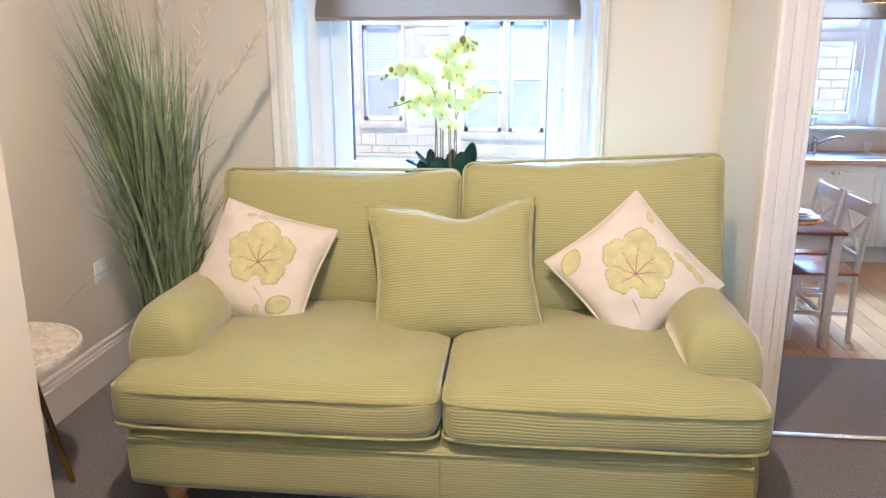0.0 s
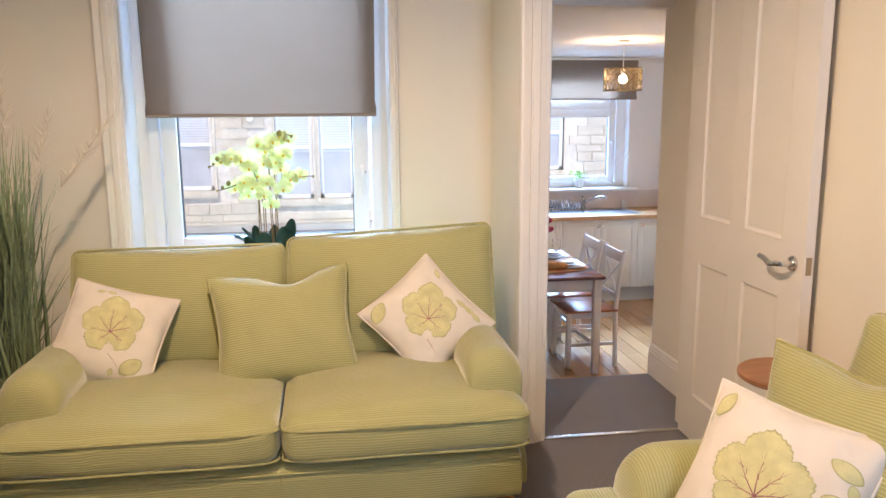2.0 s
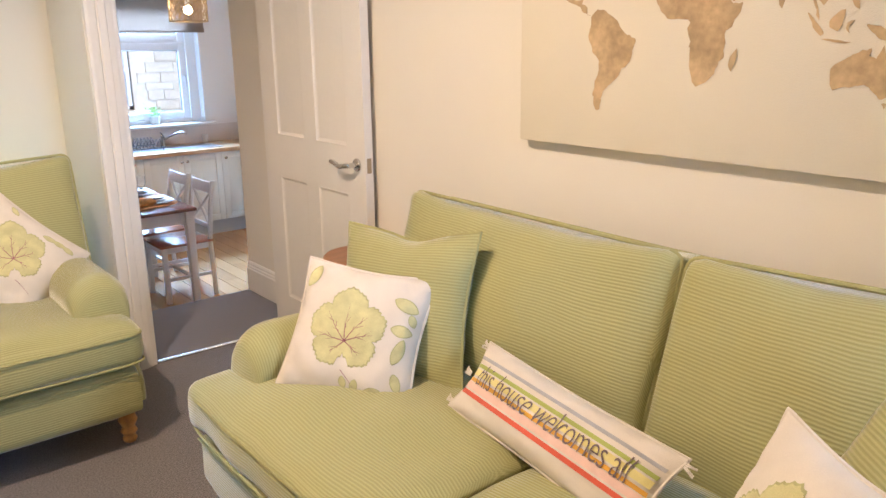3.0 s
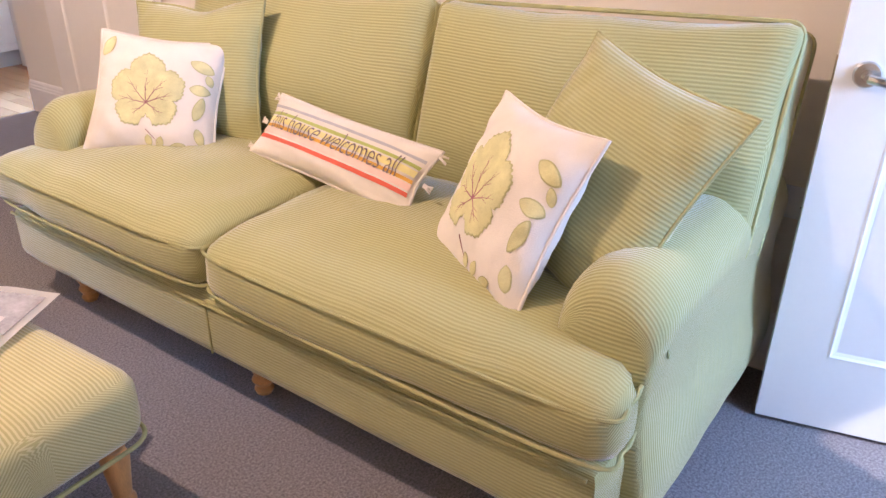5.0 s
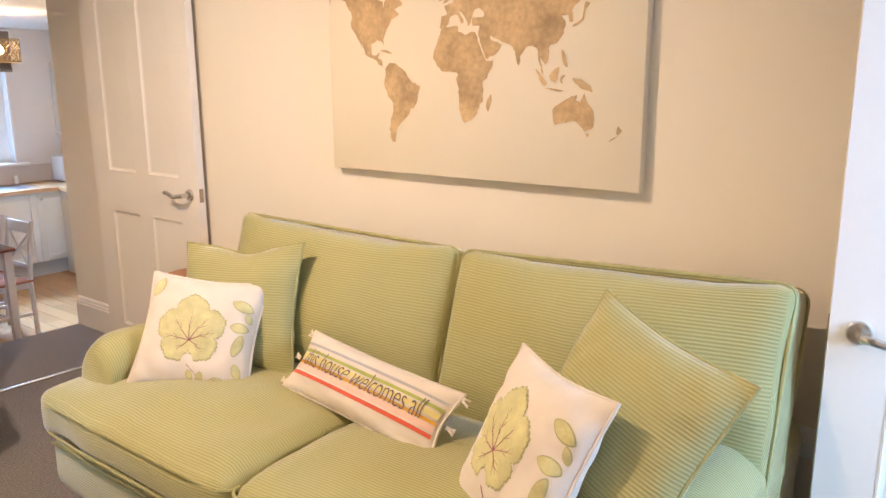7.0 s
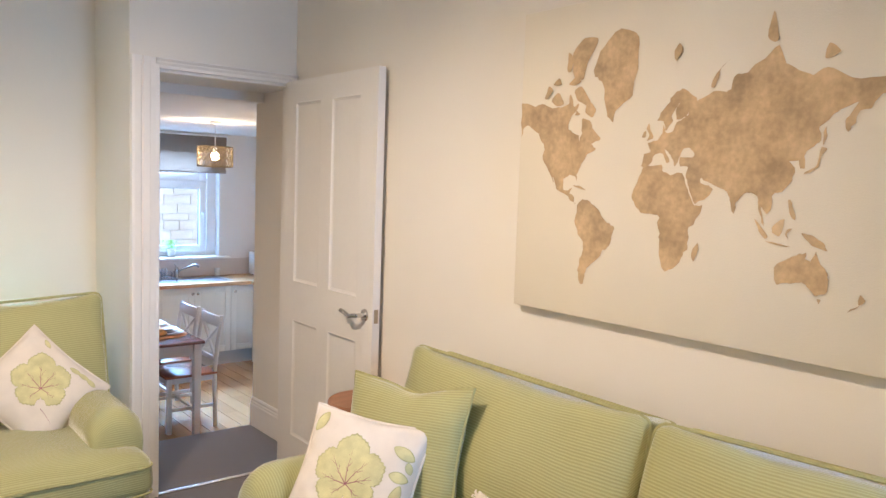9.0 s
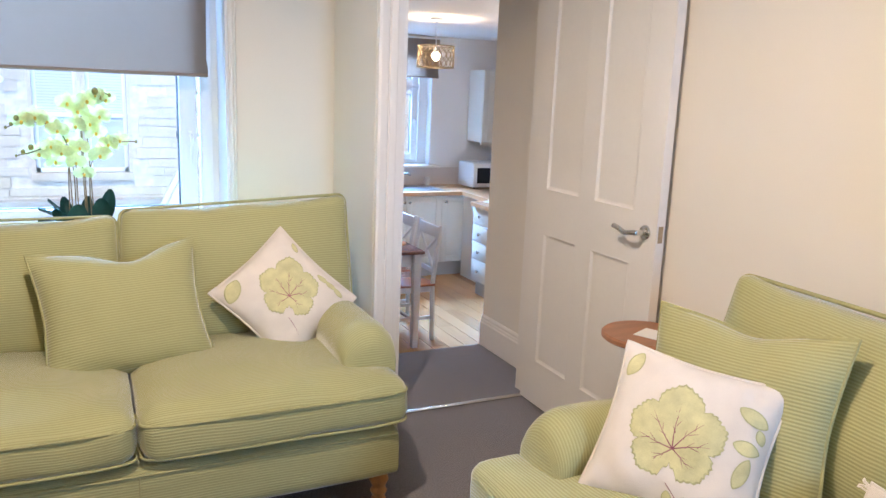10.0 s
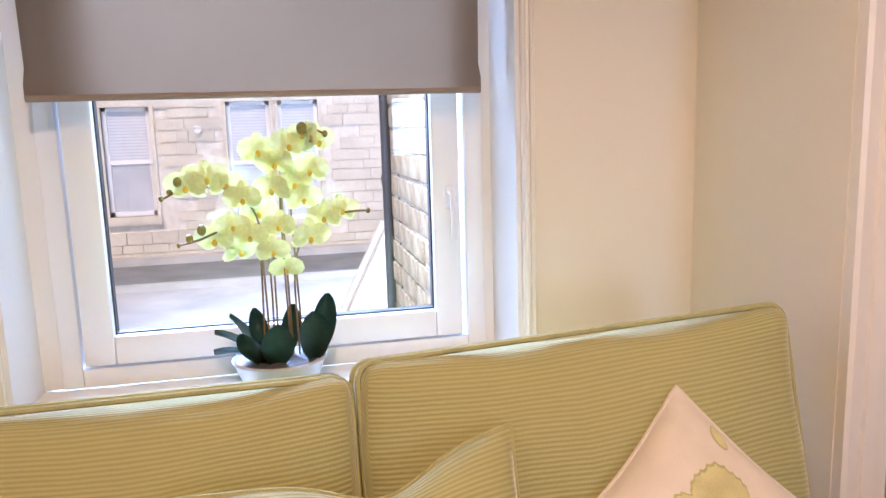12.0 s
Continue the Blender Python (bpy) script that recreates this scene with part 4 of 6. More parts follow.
# ---- tall grass, sockets, side tables, footstool ----
GRASS = mat("artificial_grass_blade", (0.26, 0.335, 0.19), 0.5, vary=0.55, scale=9, stretch=(1, 1, 0.2))
PLUME = mat("pale_grass_plume", (0.80, 0.73, 0.62), 0.9, vary=0.12, scale=30)
POT_DARK = mat("dark_plastic_pot", (0.05, 0.045, 0.04), 0.6)
rnd = random.Random(4)
grass = thing("grass_plant", pose(-0.885, 3.0, 0), "tall artificial grass in a dark pot beside the sofa", "plant")
part("pot", lathe([(0.0, 0.0), (0.11, 0.0), (0.135, 0.20), (0.14, 0.22), (0.128, 0.22), (0.12, 0.19), (0.0, 0.185)], 28), POT_DARK, grass, "dark round pot")
bm = bmesh.new()


def blade(bm, base, tip, wide, sag):
    """One narrow, folded blade from base to tip that bends over by sag."""
    b, t = Vector(base), Vector(tip)
    flat = Vector((t.x - b.x, t.y - b.y, 0))
    side = Vector((-flat.y, flat.x, 0)).normalized() if flat.length > 0.01 else Vector((1, 0, 0))
    side = (side + Vector((rnd.uniform(-0.7, 0.7), rnd.uniform(-0.7, 0.7), 0))).normalized()
    rows, n = [], 9
    for i in range(n + 1):
        f = i / n
        p = b.lerp(t, f) + Vector((0, 0, sag * (f - f * f) * 2)) - flat * (f - f * f) * 0.8
        w = wide * (0.7 + 0.3 * math.sin(math.pi * f)) * (1 - f ** 4)
        rows.append((bm.verts.new(p - side * w / 2), bm.verts.new(p + Vector((0, 0, 0)) + side.cross(Vector((0, 0, 1))) * w * 0.18), bm.verts.new(p + side * w / 2)))
    for a, c in zip(rows, rows[1:]):
        bm.faces.new((a[0], a[1], c[1], c[0])), bm.faces.new((a[1], a[2], c[2], c[1]))


for i in range(560):
    # two tall tufts and a loose skirt round them
    pick = rnd.random()
    cx, cy, top = ((-0.21, -0.02, 1.48) if pick < 0.42 else (0.13, 0.02, 1.30) if pick < 0.74 else (0.0, 0.0, 0.95))
    x, y = rnd.gauss(cx, 0.085 if pick < 0.74 else 0.17), rnd.gauss(cy, 0.10)
    h = top * rnd.uniform(0.55, 1.0) * (1 - 0.25 * min(1.0, abs(x - cx) * 3))
    x, y = max(-0.30, min(0.38, x * (0.35 + 0.65 * h / top))), max(-0.30, min(0.34, y))
    blade(bm, (rnd.gauss(0.02, 0.045), rnd.gauss(0, 0.035), 0.18), (x, y, 0.2 + h), rnd.uniform(0.008, 0.015), rnd.uniform(0.0, 0.10))
for x, y, z in ((-0.245, -0.35, 0.98), (-0.20, -0.25, 0.78), (-0.25, -0.30, 0.38), (0.30, -0.05, 0.72), (0.34, 0.1, 1.0), (-0.22, -0.4, 0.42)):
    blade(bm, (0.02, 0, 0.18), (x, y, z), 0.008, 0.5)
tagged(part("foliage", bm, GRASS, grass, "narrow grey-green blades"), kind="stuff")
for bx, by, tx, ty, z0, z1 in ((0.16, -0.02, 0.26, -0.03, 1.12, 1.45), (0.24, 0.0, 0.46, 0.05, 1.12, 1.42), (0.06, 0.05, 0.05, 0.08, 1.30, 1.68), (-0.12, 0.05, -0.20, 0.08, 1.36, 1.72)):
    plume = bmesh.new()
    a, b = Vector((bx, by, z0)), Vector((tx, ty, z1))
    tube([(0.02, 0, 0.2), (bx * 0.6, by * 0.6, 0.75 * z0), a, b], [0.002, 0.002, 0.002, 0.001], 5, bm=plume)
    for k in range(150):
        f = rnd.random()
        p = a.lerp(b, f)
        fan = 0.024 * math.sin(math.pi * min(1, 0.15 + 0.85 * f)) + 0.004
        q = p + (b - a).normalized() * rnd.uniform(0.03, 0.06) + Vector((rnd.gauss(0, fan), rnd.gauss(0, fan), 0))
        side = Vector((rnd.uniform(-1, 1), rnd.uniform(-1, 1), 0)).normalized() * 0.0022
        plume.faces.new([plume.verts.new(v) for v in (p - side, p + side, q + side * 0.5, q - side * 0.5)])
    part("plume", plume, PLUME, grass, "pale feathery plume")


def wall_plate(name, m, w, label, holes):
    s = thing(name, m, label, "socket")
    part("plate", box(-w / 2, w / 2, -0.009, 0, -0.043, 0.043, bevel=0.004), UPVC, s)
    if holes:
        for cx in (-w / 4, w / 4):
            for dx, dz in ((0, 0.012), (-0.011, -0.008), (0.011, -0.008)):
                part("pin_hole", box(cx + dx - 0.0032, cx + dx + 0.0032, -0.0105, -0.0092, dz - 0.002, dz + 0.002), RUBBER, s)
    else:
        part("rocker", box(-0.010, 0.010, -0.0125, -0.0088, 0.004, 0.026, bevel=0.002), UPVC, s)
    return s


wall_plate("fused_switch", pose(-1.2, 3.09, 0.458, 0, 0, 90), 0.088, "white plastic fused switch plate on the wall", False)
wall_plate("wall_socket", pose(2.05, -0.50, 0.50, 0, 0, -90), 0.146, "white double wall socket behind the sofa", True)

RATTAN = mat("white_woven_rattan", (0.68, 0.62, 0.54), 0.7, vary=0.2, scale=30)
GOLD = mat("aged_gold_metal", (0.42, 0.28, 0.12), 0.35, 1.0, vary=0.15)
side_table = thing("side_table", pose(-0.97, 2.16, 0), "round side table with a woven top and gold legs", "side table")
TR, TH = 0.215, 0.50
part("rim", lathe([(TR - 0.012, TH - 0.012), (TR, TH - 0.012), (TR + 0.003, TH), (TR, TH + 0.012), (TR - 0.008, TH + 0.012), (TR - 0.012, TH - 0.012)], 48), RATTAN, side_table, "pale bound rim")
part("tabletop", lathe([(0, TH - 0.008), (TR - 0.01, TH - 0.008), (TR - 0.01, TH), (0, TH)], 48), RATTAN, side_table)
weave = bmesh.new()
for i in range(26):
    y = -TR + 0.014 + i * (2 * TR - 0.028) / 25
    half = math.sqrt(max(0.0, (TR - 0.012) ** 2 - y * y))
    n = max(4, int(half / 0.008))
    tube([(-half + 2 * half * k / n, y, TH + 0.003 + 0.0022 * (1 if (k + i) % 2 else -1)) for k in range(n + 1)], 0.0055, 5, bm=weave)
tagged(part("weave", weave, RATTAN, side_table, "woven pale rattan"), kind="stuff")
for k in range(3):
    a = radians(-50 + 120 * k)
    part("leg", tube([(0.07 * math.cos(a), 0.07 * math.sin(a), TH - 0.012), (0.17 * math.cos(a), 0.17 * math.sin(a), 0.0)], 0.009, 10), GOLD, side_table, "slim gold leg")

TEAK = mat("reddish_wood", (0.34, 0.15, 0.07), 0.4, vary=0.2, scale=5, stretch=(1, 6, 1))
round_table = thing("lamp_table", pose(1.885, 1.875, 0), "small round wooden table behind the sofa arm", "side table")
part("tabletop", lathe([(0, 0.60), (0.145, 0.60), (0.152, 0.606), (0.152, 0.618), (0.145, 0.624), (0, 0.624)], 48), TEAK, round_table)
part("pedestal", lathe([(0.05, 0.03), (0.026, 0.06), (0.020, 0.30), (0.026, 0.55), (0.06, 0.60)], 20), TEAK, round_table)
part("foot", lathe([(0, 0), (0.13, 0), (0.13, 0.02), (0.05, 0.035), (0, 0.035)], 32), TEAK, round_table)
paper = mat("white_card", (0.80, 0.77, 0.72), 0.7, vary=0.03)
leaflet = thing("leaflet", pose(1.90, 1.83, 0.625, 0, 0, 25), "white folded leaflet on the round table", "leaflet")
part("sheet", box(-0.05, 0.05, -0.07, 0.07, 0, 0.002), paper, leaflet)

RIB_FOOT = ribbed("green_corduroy_footstool", (0.58, 0.52, 0.28), (0.34, 0.31, 0.115))
stool = thing("footstool", pose(0.486, 0.685, 0, 0, 0, 3), "green corduroy footstool on turned pine legs", "footstool")
bm = soft_block(0.46, 0.70, 0.17, 0.055, puff=0.02, n=18, bulge=0.006, across=0)
for v in bm.verts:
    v.co.z += 0.30
part("cushion", bm, RIB_FOOT, stool)
part("piping", tube(piping_loop(0.462, 0.702, 0.055, 0.225, 0, 0), 0.005, 6, closed=True), PIPE, stool)
for sx in (-1, 1):
    for sy in (-1, 1):
        prof = [(0.016, 0), (0.018, 0.035), (0.025, 0.042), (0.026, 0.055), (0.019, 0.066), (0.024, 0.11), (0.030, 0.165), (0.022, 0.188), (0.029, 0.200), (0.029, 0.222)]
        part("leg", lathe(prof, 20, at=(sx * 0.175, sy * 0.275, 0)), PINE, stool, "turned pine leg")

INKS = [mat("printed_grey", (0.36, 0.35, 0.36), 0.6, vary=0.4, scale=12), mat("printed_light", (0.66, 0.62, 0.60), 0.6, vary=0.25, scale=14), mat("printed_black", (0.10, 0.09, 0.09), 0.6)]
mag = thing("newspaper", pose(0.479, 0.799, 0.408, 0, 0, -60), "open printed magazine lying on the footstool", "magazine")
for k, (x0, x1, tilt) in enumerate(((-0.24, 0.0, 0.0), (0.0, 0.24, 0.0))):
    bm = bmesh.new()
    g = []
    for i in range(13):
        f = i / 12
        g.append([bm.verts.new((x0 + (x1 - x0) * f, -0.20 + 0.40 * j, 0.004 + 0.010 * math.sin(math.pi * (f if k else 1 - f)) ** 2)) for j in range(2)])
    for a, b in zip(g, g[1:]):
        bm.faces.new((a[0], b[0], b[1], a[1]))
    bmesh.ops.solidify(bm, geom=bm.faces[:], thickness=0.003)
    page = part("page", bm, paper, mag)
    for x, y, w, h, ink in (((x0 + 0.12), 0.10, 0.205, 0.15, 0), ((x0 + 0.13), 0.06, 0.12, 0.05, 1)):
        bm = bmesh.new()
        g = []
        for i in range(7):
            xx = x - w / 2 + w * i / 6
            f = (xx - x0) / (x1 - x0)
            g.append([bm.verts.new((xx, y - h / 2 + h * j, 0.0062 + 0.010 * math.sin(math.pi * (f if k else 1 - f)) ** 2 + 0.0006 * ink)) for j in range(2)])
        for a, b in zip(g, g[1:]):
            bm.faces.new((a[0], b[0], b[1], a[1]))
        part("picture", bm, INKS[ink], page)
    bm = bmesh.new()
    for r in range(9):
        for c in range(2):
            xx, yy = x0 + 0.02 + 0.108 * c, -0.03 - 0.017 * r
            f = (xx + 0.05 - x0) / (x1 - x0)
            z = 0.0068 + 0.010 * math.sin(math.pi * (f if k else 1 - f)) ** 2
            add_box(bm, xx, xx + rnd.uniform(0.06, 0.095), yy, yy + 0.005, z, z + 0.0003)
    tagged(part("text_lines", bm, INKS[2], page), kind="stuff")

# ceiling rings, out of view, assumed at both spots; the second is fill
for sx, sy, power in SPOTS:
    d = thing("downlight", pose(sx, sy, 2.735), "white ring in the unseen ceiling, assumed at each room spot", "ceiling light", "downlights")
    part("ring", lathe([(0.034, 0.012), (0.036, 0.004), (0.046, 0.006), (0.046, 0.0145), (0.034, 0.0145)], 24), UPVC, d)

# ---- orchid ----
PETAL = mat("pale_yellow_petal", (0.70, 0.76, 0.38), 0.6, vary=0.2, scale=25, sheen=0.1)
for nd in [PETAL.node_tree.nodes["Principled BSDF"]]:
    nd.inputs["Subsurface Weight"].default_value = 0.25
    nd.inputs["Subsurface Radius"].default_value = (0.02, 0.02, 0.008)
    tree = PETAL.node_tree
    through_light, both_ways = tree.nodes.new("ShaderNodeBsdfTranslucent"), tree.nodes.new("ShaderNodeMixShader")
    through_light.inputs["Color"].default_value, both_ways.inputs[0].default_value = (0.70, 0.74, 0.36, 1), 0.14
    out_node = tree.nodes["Material Output"]
    tree.links.new(nd.outputs[0], both_ways.inputs[1]), tree.links.new(through_light.outputs[0], both_ways.inputs[2])
    tree.links.new(both_ways.outputs[0], out_node.inputs["Surface"])
LIP = mat("ochre_flower_lip", (0.62, 0.42, 0.05), 0.6, vary=0.3, scale=40)
STEM = mat("brown_green_stem", (0.22, 0.15, 0.07), 0.6, vary=0.3, scale=30)
BUD = mat("green_bud", (0.26, 0.24, 0.06), 0.6, vary=0.3, scale=30)
ORCHID_LEAF = mat("dark_green_leaf", (0.018, 0.055, 0.035), 0.35, vary=0.3, scale=12)
SOIL = mat("dark_pebbles", (0.10, 0.10, 0.11), 0.7, vary=0.5, scale=60, bump=0.8, bump_scale=90)
CERAMIC = mat("grey_glazed_pot", (0.55, 0.55, 0.57), 0.25, vary=0.08, scale=8)
orchid = thing("orchid", pose(0.145, 3.455, 0.706), "yellow-green artificial orchid in a pot on the window sill", "plant")
part("pot", lathe([(0, 0), (0.075, 0), (0.09, 0.02), (0.112, 0.075), (0.118, 0.082), (0.112, 0.086), (0.104, 0.078), (0.0, 0.072)], 32), CERAMIC, orchid, "grey glazed bowl pot")
part("pebble_bed", lathe([(0, 0.080), (0.06, 0.082), (0.104, 0.076), (0.104, 0.074), (0, 0.073)], 28), SOIL, orchid, "dark pebble filling")


def strap_leaf(direction, length, wide, rise, droop):
    d = radians(direction)
    out = Vector((math.cos(d), math.sin(d) * 0.55, 0))
    side = Vector((-math.sin(d), math.cos(d), 0))
    bm, rows, n = bmesh.new(), [], 10
    for i in range(n + 1):
        f = i / n
        p = Vector((0, 0, 0.075)) + out * (0.03 + length * f * (1 - 0.25 * rise)) + Vector((0, 0, rise * length * (f - droop * f * f)))
        w = 1.35 * wide * math.sin(math.pi * (0.12 + 0.84 * f)) ** 0.7
        rows.append([bm.verts.new(p - side * w / 2 + Vector((0, 0, 0.012))), bm.verts.new(p), bm.verts.new(p + side * w / 2 + Vector((0, 0, 0.012)))])
    for a, b in zip(rows, rows[1:]):
        bm.faces.new((a[0], a[1], b[1], b[0])), bm.faces.new((a[1], a[2], b[2], b[1]))
    bmesh.ops.solidify(bm, geom=bm.faces[:], thickness=0.003)
    part("leaf", bm, ORCHID_LEAF, orchid, "thick dark green strap leaf")


for row in ((185, 0.15, 0.055, 0.75, 0.3), (200, 0.15, 0.05, 0.45, 0.5), (170, 0.12, 0.05, 1.1, 0.15), (225, 0.13, 0.06, 0.8, 0.3), (150, 0.10, 0.05, 1.0, 0.2)):
    strap_leaf(*row)


def broad_leaf(base, tip, wide, bow=0.02):
    base, tip = Vector(base), Vector(tip)
    bm, rows, n = bmesh.new(), [], 12
    for i in range(n + 1):
        f = i / n
        p = base.lerp(tip, f) + Vector((0, -bow * math.sin(math.pi * f), 0))
        w = wide * max(0.03, math.sin(math.pi * (0.10 + 0.89 * f) ** 1.25)) ** 0.55
        rows.append([bm.verts.new(p + Vector((s * w / 2, -0.016 * s * s, 0.004 * s * s))) for s in (-1, -0.5, 0, 0.5, 1)])
    for a, b in zip(rows, rows[1:]):
        for j in range(4):
            bm.faces.new((a[j], a[j + 1], b[j + 1], b[j]))
    bmesh.ops.solidify(bm, geom=bm.faces[:], thickness=0.003)
    part("leaf", bm, ORCHID_LEAF, orchid, "broad upright dark green leaf")


for row in (((-0.005, -0.04, 0.072), (0.0, -0.085, 0.185), 0.078), ((0.085, -0.02, 0.072), (0.088, -0.055, 0.205), 0.074), ((0.095, 0.01, 0.075), (0.125, 0.0, 0.235), 0.062), ((0.02, 0.04, 0.075), (0.04, 0.06, 0.20), 0.05), ((-0.03, 0.03, 0.075), (-0.055, 0.05, 0.20), 0.05), ((-0.04, -0.03, 0.075), (-0.085, -0.06, 0.165), 0.055)):
    broad_leaf(*row)

flower_mesh, lip_mesh = None, None


def petal_mesh():
    bm = bmesh.new()
    for k, (ang, ln, wd) in enumerate(((90, 0.040, 0.030), (210, 0.040, 0.028), (330, 0.040, 0.028), (15, 0.044, 0.050), (165, 0.044, 0.050))):
        a = radians(ang)
        out, side = Vector((math.cos(a), 0, math.sin(a))), Vector((-math.sin(a), 0, math.cos(a)))
        off = -0.002 if k > 2 else 0.001
        c = bm.verts.new((0, off, 0))
        rows = []
        for i in range(1, 6):
            f = i / 5
            w = wd * math.sin(math.pi * min(0.96, 0.15 + 0.75 * f)) ** 0.8
            rows.append([bm.verts.new(out * ln * f + side * w * s / 2 + Vector((0, off - 0.012 * f * f * (1 if k > 2 else 0.6) * (-1 if k < 3 else 1) + 0.004 * abs(s), 0))) for s in (-1, -0.5, 0, 0.5, 1)])
        for j in range(4):
            bm.faces.new((c, rows[0][j], rows[0][j + 1]))
        for p, q in zip(rows, rows[1:]):
            for j in range(4):
                bm.faces.new((p[j], q[j], q[j + 1], p[j + 1]))
    return bm


def flower(x, y, z, yaw, tilt, size=1.0):
    global flower_mesh, lip_mesh
    m = pose(x, y, z + 0.045, tilt, 0, yaw) @ Matrix.Scale(size, 4)
    if flower_mesh is None:
        f = part("flower", petal_mesh(), PETAL, orchid, "pale yellow-green moth orchid bloom")
        bm = bmesh.new()
        bmesh.ops.create_icosphere(bm, subdivisions=2, radius=0.0062, matrix=Matrix.Translation((0, -0.008, -0.006)) @ Matrix.Diagonal((0.9, 1.1, 1.3, 1)))
        lp = part("lip", bm, LIP, f, "ochre centre")
        flower_mesh, lip_mesh = f.data, lp.data
    else:
        f = new("flower", flower_mesh)
        f.parent = orchid
        lp = new("lip", lip_mesh)
        lp.parent = f
    f.matrix_local = m


def spike(keys, r=0.0028):
    keys = [keys[0]] + [(a, b, c + 0.045) for a, b, c in keys[1:]]
    part("stem", tube(curve_points(keys, 8), r, 6), STEM, orchid, "thin brown stem")


def bud(x, y, z, r):
    bm = bmesh.new()
    bmesh.ops.create_icosphere(bm, subdivisions=2, radius=r, matrix=Matrix.Translation((x, y, z + 0.045)) @ Matrix.Diagonal((1, 1, 1.25, 1)))
    part("bud", bm, BUD, orchid)


spike([(-0.02, 0, 0.08), (-0.025, 0, 0.28), (-0.03, 0, 0.38), (-0.07, -0.01, 0.45), (-0.14, -0.02, 0.47), (-0.20, -0.02, 0.465), (-0.245, -0.02, 0.445)])
spike([(-0.01, 0.01, 0.08), (-0.01, 0.01, 0.26), (-0.03, 0, 0.33), (-0.10, -0.02, 0.365), (-0.17, -0.02, 0.345), (-0.215, -0.02, 0.335)])
spike([(0.03, 0, 0.08), (0.025, 0, 0.30), (0.03, 0, 0.50), (0.06, -0.01, 0.575), (0.10, -0.02, 0.60), (0.14, -0.02, 0.585)])
spike([(0.05, 0.01, 0.08), (0.05, 0.01, 0.25), (0.08, 0, 0.34), (0.14, -0.01, 0.385), (0.20, -0.02, 0.395), (0.235, -0.02, 0.395)])
for x in (-0.035, 0.0, 0.035, 0.06):
    part("cane", tube([(x, 0.015, 0.075), (x * 0.8, 0.018, 0.50 if x > 0.02 else 0.40)], 0.0028, 6), STEM, orchid, "brown support cane")
for row in ((-0.185, -0.03, 0.475, -15, 5), (-0.14, -0.03, 0.49, 10, -8), (-0.10, -0.02, 0.475, 30, 5), (-0.06, -0.03, 0.44, -10, 10), (-0.03, 0.01, 0.40, 20, -10), (0.02, -0.02, 0.52, -20, 8), (-0.02, -0.01, 0.55, 5, 0), (0.05, -0.03, 0.56, 25, -10), (0.09, -0.03, 0.585, -30, -15),
            (0.12, -0.02, 0.57, 40, 12), (0.06, -0.01, 0.47, 10, 15), (0.01, -0.03, 0.46, -25, 8), (0.08, 0.0, 0.43, 15, 4), (-0.13, -0.02, 0.345, -20, 5), (-0.09, -0.03, 0.375, 15, -5), (-0.05, -0.03, 0.35, -5, 12), (0.0, -0.03, 0.31, 10, 8), (0.02, -0.03, 0.37, -15, 0), (0.09, -0.03, 0.34, 20, 12), (0.13, -0.02, 0.385, -25, 5), (0.17, -0.02, 0.40, 15, -5), (0.03, 0.0, 0.26, 0, 15), (-0.08, 0.01, 0.31, 35, 8), (0.10, -0.01, 0.50, -10, 0)):
    flower(*row, size=rnd.uniform(0.92, 1.15))
for row in ((-0.245, -0.02, 0.447, 0.006), (-0.225, -0.02, 0.462, 0.008), (-0.205, -0.03, 0.485, 0.010), (-0.215, -0.02, 0.335, 0.005), (-0.19, -0.02, 0.35, 0.009), (-0.16, -0.03, 0.37, 0.011), (0.235, -0.02, 0.395, 0.006), (0.085, -0.04, 0.60, 0.013), (0.14, -0.02, 0.585, 0.007), (0.105, -0.04, 0.575, 0.008)):
    bud(*row)

# ---- outside ----
structure("ground", boxes([(-400, 400, 3.3, 900, -0.9, -0.62)]), PAVING, "pale paved yard and ground")
structure("road", box(-60, 60, 11.5, 13.2, -0.619, -0.600), ASPHALT, "grey asphalt street")
structure("kerb", boxes([(-60, 60, 11.38, 11.5, -0.62, -0.54), (-60, 60, 13.2, 13.5, -0.62, -0.50)]), PAVING, "stone kerb and narrow pavement")
FRAME_W = mat("white_sash_paint", (0.80, 0.80, 0.80), 0.4, vary=0.02)
# reflected sky is put into the panes' pale grey-blue base colour
SKY_PANE = mat("sky_toned_glass", (0.46, 0.48, 0.52), 0.12, vary=0.2, scale=2)
SLAT = mat("white_venetian_blind", (0.60, 0.62, 0.66), 0.6, vary=0.05)
house = thing("stone_house", pose(0, 0, 0), "pale sandstone house across the street with sash windows", "building")
HY = 13.5
HWIN = [(-2.25, -1.58, 0.10, 1.70), (-0.50, 0.14, -0.08, 1.75), (0.26, 0.86, -0.08, 1.75), (4.10, 4.75, 0.35, 1.75), (6.6, 7.2, 0.2, 1.75), (-5.6, -4.9, 0.1, 1.7), (-2.25, -1.58, 2.7, 4.0), (-0.50, 0.14, 2.7, 4.0), (0.26, 0.86, 2.7, 4.0), (4.1, 4.75, 2.7, 4.0)]
bm = bmesh.new()
zs = sorted({-0.62, 5.2, *[v for w in HWIN for v in w[2:]]})
for z0, z1 in zip(zs, zs[1:]):
    cuts = sorted((w[0], w[1]) for w in HWIN if w[2] <= z0 and z1 <= w[3])
    x = -14.0
    for a, b in cuts + [(14.0, 14.0)]:
        add_box(bm, x, a, HY + 0.03, HY + 0.4, z0, z1)
        x = b
part("wall", bm, MORTAR, house, smooth=False)
stones = bmesh.new()
